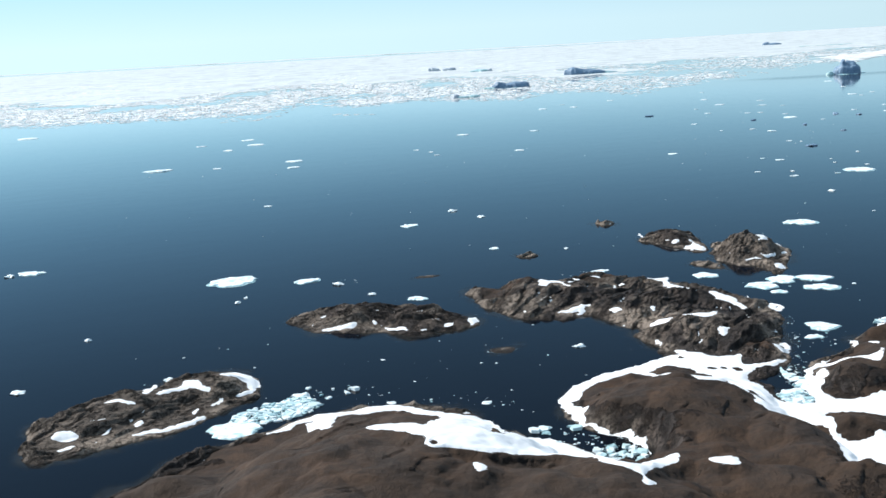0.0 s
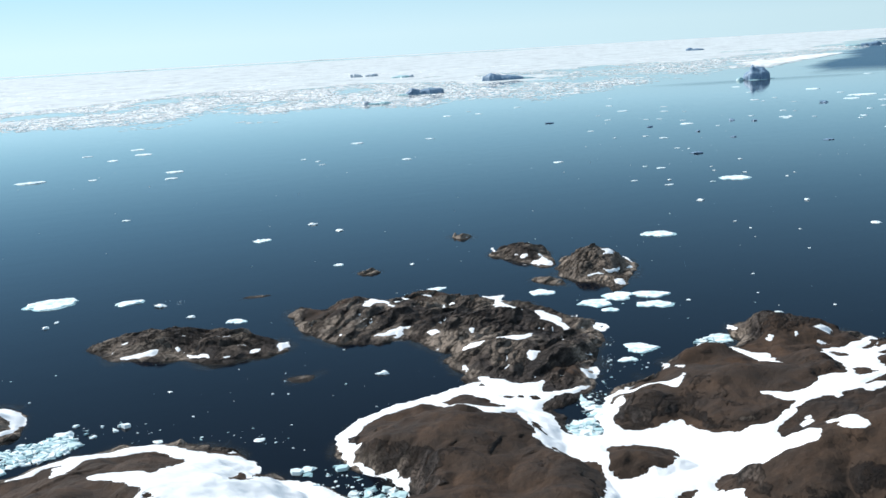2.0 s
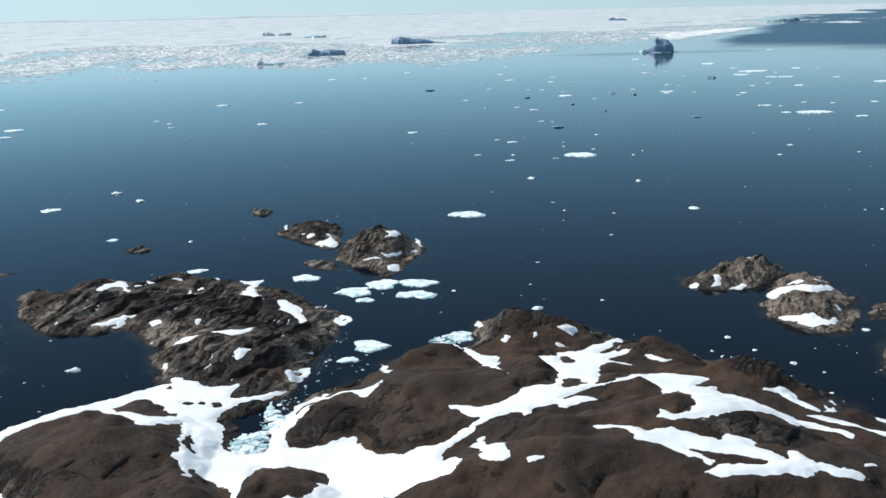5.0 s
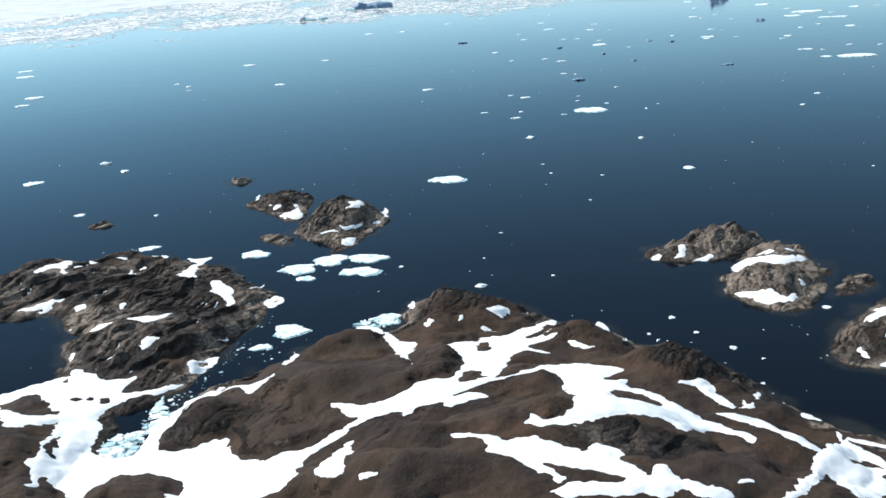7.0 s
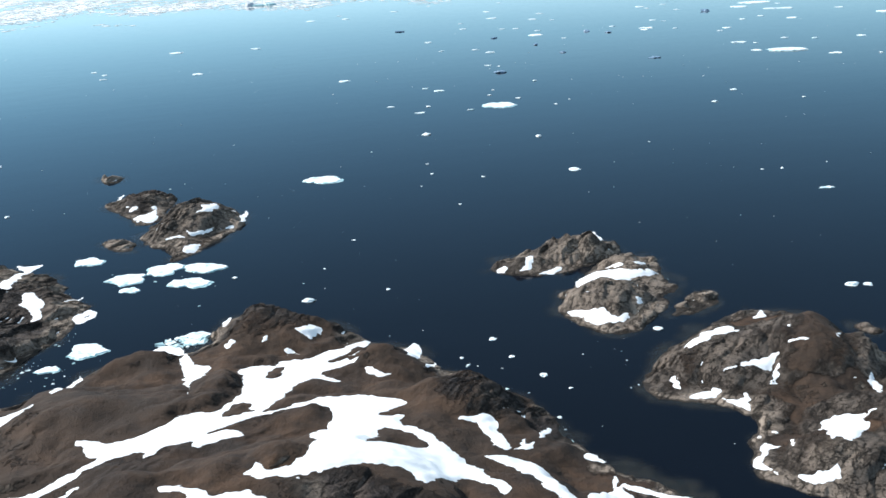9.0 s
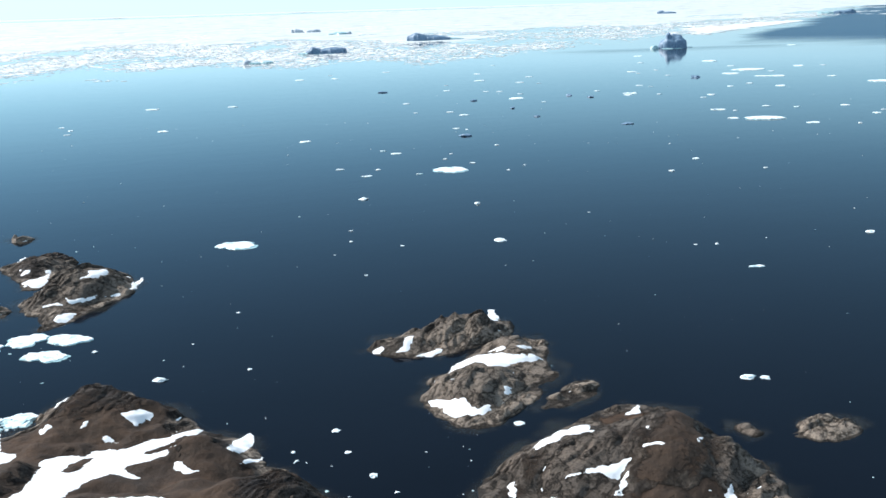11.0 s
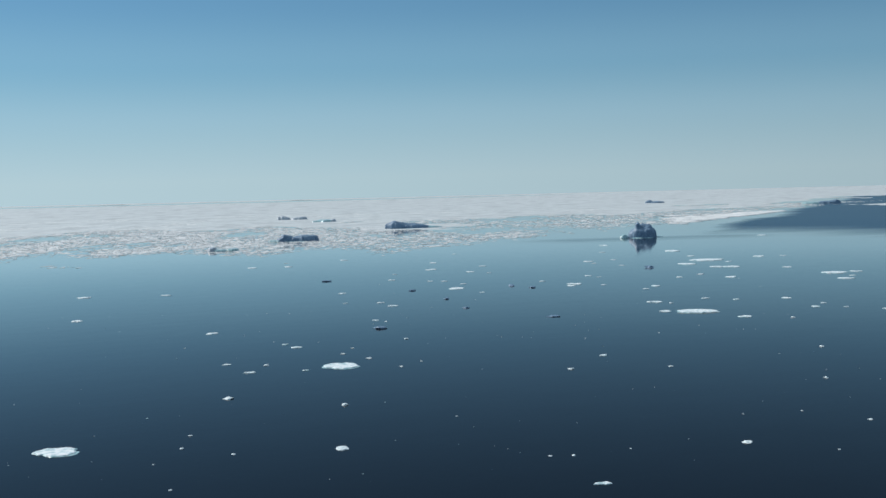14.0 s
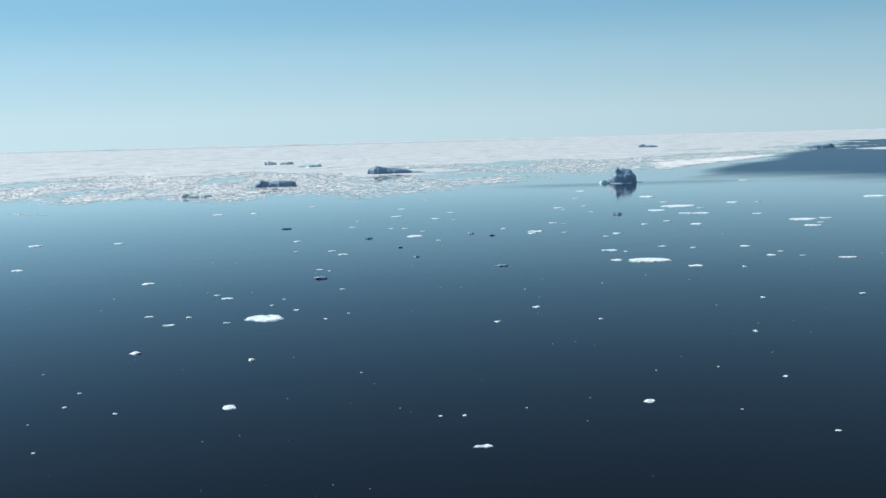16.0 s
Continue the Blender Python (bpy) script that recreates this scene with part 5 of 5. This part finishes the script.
def lump(rng, size):
    """Vertices and faces of a worn block of ice, about size across, its foot under water."""
    bm = bmesh.new()
    bmesh.ops.create_icosphere(bm, subdivisions=2, radius=0.5)
    ax, off = rng.uniform(0.7, 1.3, 3), rng.uniform(-50, 50, 3)
    for v in bm.verts:
        w = noise.noise(Vector(off) + v.co * 3.0) * 0.75 + noise.noise(Vector(off) + v.co * 7) * 0.4
        v.co *= size * (1 + w)
        v.co.x, v.co.y, v.co.z = v.co.x * ax[0], v.co.y * ax[1], v.co.z * 0.34 * ax[2] + 0.02 * size
    vs, fs = [tuple(v.co) for v in bm.verts], [tuple(q.index for q in f.verts) for f in bm.faces]
    bm.free()
    return vs, fs


def bergy_bit(x, y, breadth, seed, dark=False):
    rng = np.random.default_rng(seed)
    vs, fs = lump(rng, breadth)
    ob = linked("bergy_bit", vs, fs, SHADED_BERG_ICE if dark else BRASH_ICE, flat=True)
    ob.location = (x, y, 0)
    return tagged(ob, "block of ice afloat, coloured dark blue-grey as if backlit" if dark else "small worn block of white glacier ice afloat", "ice block", "drifting ice blocks")


# blocks standing against the sun, their shaded near sides painted as dark ice
BACKLIT = {(221, 1140), (302, 1038), (330, 972), (343, 912), (285, 818), (400, 853), (404, 1039), (537, 1197), (388, 1057)}
for k, (x, y, b) in enumerate(FLOES):
    if (x, y) in BACKLIT:
        bergy_bit(x, y, 0.8 * b, 200 + k, True)
    else:
        (floe if b > (4.6 if y < 640 else 3.0) else bergy_bit)(x, y, b, 200 + k)


def shard(rng):
    """A broken plate of ice, about a metre across, tilted a little."""
    n = int(rng.integers(4, 8))
    a = np.sort(rng.uniform(0, 2 * np.pi, n))
    r, tx, ty, thick = rng.uniform(0.35, 0.6, n), rng.uniform(-0.25, 0.25), rng.uniform(-0.25, 0.25), rng.uniform(0.08, 0.3)
    u, v = r * np.cos(a), r * np.sin(a)
    vs = [(p, q, thick + tx * p + ty * q) for p, q in zip(0.85 * u, 0.85 * v)] + [(p, q, -0.15) for p, q in zip(u, v)]
    return vs, [tuple(range(n))] + [(i, n + i, n + (i + 1) % n, (i + 1) % n) for i in range(n)]


def scatter(name, label, spots, smallest, largest, seed):
    """Brash: bits too many to count, within ovals (x, y, half length, half width, turn, number)."""
    rng = np.random.default_rng(seed)
    shapes = [shard(rng) for _ in range(24)] + [lump(rng, 1.0) for _ in range(4)]
    verts, faces = [], []
    for cx, cy, rx, ry, turn, count in spots:
        c, s = math.cos(radians(turn)), math.sin(radians(turn))
        for _ in range(count):
            a, r = rng.uniform(0, 2 * np.pi), math.sqrt(rng.uniform())
            u, v = rx * r * math.cos(a), ry * r * math.sin(a)
            x, y = cx + u * c - v * s, cy + u * s + v * c
            size = smallest + (largest - smallest) * rng.uniform() ** 3
            vs, fs = shapes[int(rng.integers(len(shapes)))]
            t, base = rng.uniform(0, 2 * np.pi), len(verts)
            ct, st = math.cos(t) * size, math.sin(t) * size
            verts += [(x + p * ct - q * st, y + p * st + q * ct, h * size * 0.8) for p, q, h in vs]
            faces += [tuple(base + i for i in f) for f in fs]
    tagged(linked(name, verts, faces, BRASH_ICE, flat=True), label, "brash ice", kind="stuff")


scatter("brash_ice", "pale green-white brash ice packed into the coves", [
    (46, 245, 7, 5, -15, 150), (99, 277, 4.5, 6.0, 0, 300), (104, 292, 4, 9, 0, 70), (-43, 287, 13, 7, 30, 900), (-40, 292, 7, 4, 30, 250),
    (-30, 303, 8, 6, 0, 18), (153, 344, 6, 4, 10, 70), (35, 258, 9, 6, -35, 36)], 0.35, 3.6, 61)
scatter("brash_ice", "loose crumbs of pale brash ice along the rocks", [
    (-8, 293, 20, 5, -10, 16), (20, 290, 10, 8, 0, 14), (110, 307, 3.5, 10, -25, 30), (118, 340, 2.5, 20, -12, 26), (124, 326, 4, 12, -30, 14),
    (45, 250, 8, 9, 0, 40), (230, 300, 6, 30, 25, 16), (258, 330, 8, 40, 0, 14), (60, 375, 40, 12, -20, 16), (23, 334.5, 5, 2.2, 10, 26), (58, 436, 8, 4, 0, 14), (-38, 444, 9, 4, 0, 14)], 0.2, 1.3, 63)
scatter("ice_crumbs", "scattered crumbs of white ice on the sea", [
    (60, 330, 170, 90, 0, 150), (250, 420, 200, 160, 0, 120), (150, 700, 420, 220, 0, 170), (430, 950, 300, 200, 0, 130), (-60, 900, 380, 250, 0, 100)], 0.2, 1.15, 67)


# ---- icebergs ----
def iceberg(x, y, turn, blocks, step, label, seed, wall=0.22, ice=None):
    """A stranded berg of steep-walled blocks (x, y, half length, half width, height, slope of its top)."""
    half = max(max(abs(b[0]) + b[2], abs(b[1]) + b[3]) for b in blocks) + 2
    gx, gy = grid(-half, -half, half, half, step)
    wx, wy = gx + 2.0 * fbm(gx, gy, 9.0, 3, seed), gy + 2.0 * fbm(gx, gy, 9.0, 3, seed + 5)
    made = None
    for name, material, some in (("iceberg", ice or SHADED_BERG_ICE, [b for b in blocks if b[4] >= 5.5]), ("ice_foot", FLOE_ICE, [b for b in blocks if b[4] < 5.5])):
        if not some:
            continue
        z = np.full(gx.shape, -0.5)
        for bx, by, rx, ry, h, slope in some:
            r = np.clip(1 - ((wx - bx) / rx) ** 2 - ((wy - by) / ry) ** 2, 0, 1)
            z = np.maximum(z, (h + slope * (wx - bx)) * r ** wall - 0.5)
        z = np.where(z > 0, z + (0.13 * z + 0.15) * fbm(gx, gy, 9.0, 4, seed + 9), z)
        verts, quads, _ = sheet(gx, gy, z, z > -0.4)
        part = linked(name, verts, quads, material, made, "low pale ice foot" if made else "")
        if made is None:
            made = part
            made.matrix_world = pose(x, y, 0, 0, 0, turn)
    return tagged(made, label, "iceberg")


iceberg(626, 1682, 0, [(2, 0, 19, 16, 17, 0.06), (-5.5, -3, 5.5, 6, 24, 0.35), (7, 2, 13, 11, 21.5, -0.05), (-13, 0, 7, 8, 11, 0.2), (-26, -2, 5, 5, 5, 0.0), (-2, -13, 15, 5, 1.4, 0), (24, 4, 9, 4, 1.2, 0)], 0.8, "domed iceberg with a horned top, coloured dark blue-grey as if backlit, grounded offshore", 71, 0.27)
iceberg(116, 1806, 4, [(-16, 0, 9, 8, 12.0, -0.2), (8, 2, 24, 11, 9.0, 0.02), (-26, -2, 7, 6, 6.5, 0.1), (-32, 0, 11, 8, 3.5, 0.0), (0, -9, 26, 5, 0.9, 0)], 0.8, "low iceberg with a saddle and a white foot, coloured blue-grey as if backlit", 73)
iceberg(284, 2130, 6, [(-22, 0, 20, 14, 13.5, -0.12), (6, 0, 32, 13, 9, -0.08), (40, 4, 22, 9, 4.2, -0.05), (0, -12, 34, 6, 1.2, 0)], 1.0, "long flat-topped iceberg in pack ice, coloured blue-grey as if backlit", 79)
iceberg(35, 1612, 0, [(-14, 0, 7, 8, 5.6, 0.0), (-2, 0, 12, 8, 3.2, 0.0), (14, 0, 9, 7, 4.0, 0)], 0.8, "low white iceberg at the edge of the pack ice", 83, ice=PALE_BERG)
iceberg(0, 2690, 0, [(-20, 0, 14, 12, 9, -0.2), (14, 0, 20, 10, 6.5, 0.1)], 1.4, "far blue-grey iceberg with two humps in pack ice", 89, ice=PALE_BERG)
iceberg(92, 2520, 0, [(16, 0, 9, 9, 6, 0.2), (-4, 0, 24, 14, 5.2, 0.05)], 1.2, "far white slab of an iceberg in pack ice", 97, ice=PALE_BERG)
iceberg(990, 3270, 0, [(0, 0, 26, 14, 6, 0.0), (-20, 0, 12, 8, 9, 0)], 1.8, "far iceberg on the horizon ice", 103)
iceberg(1350, 2900, 0, [(8, 0, 30, 14, 7, 0.0), (24, 0, 12, 10, 10, 0), (-34, 0, 26, 10, 5, 0)], 1.8, "far jagged iceberg beside an open lead", 107)
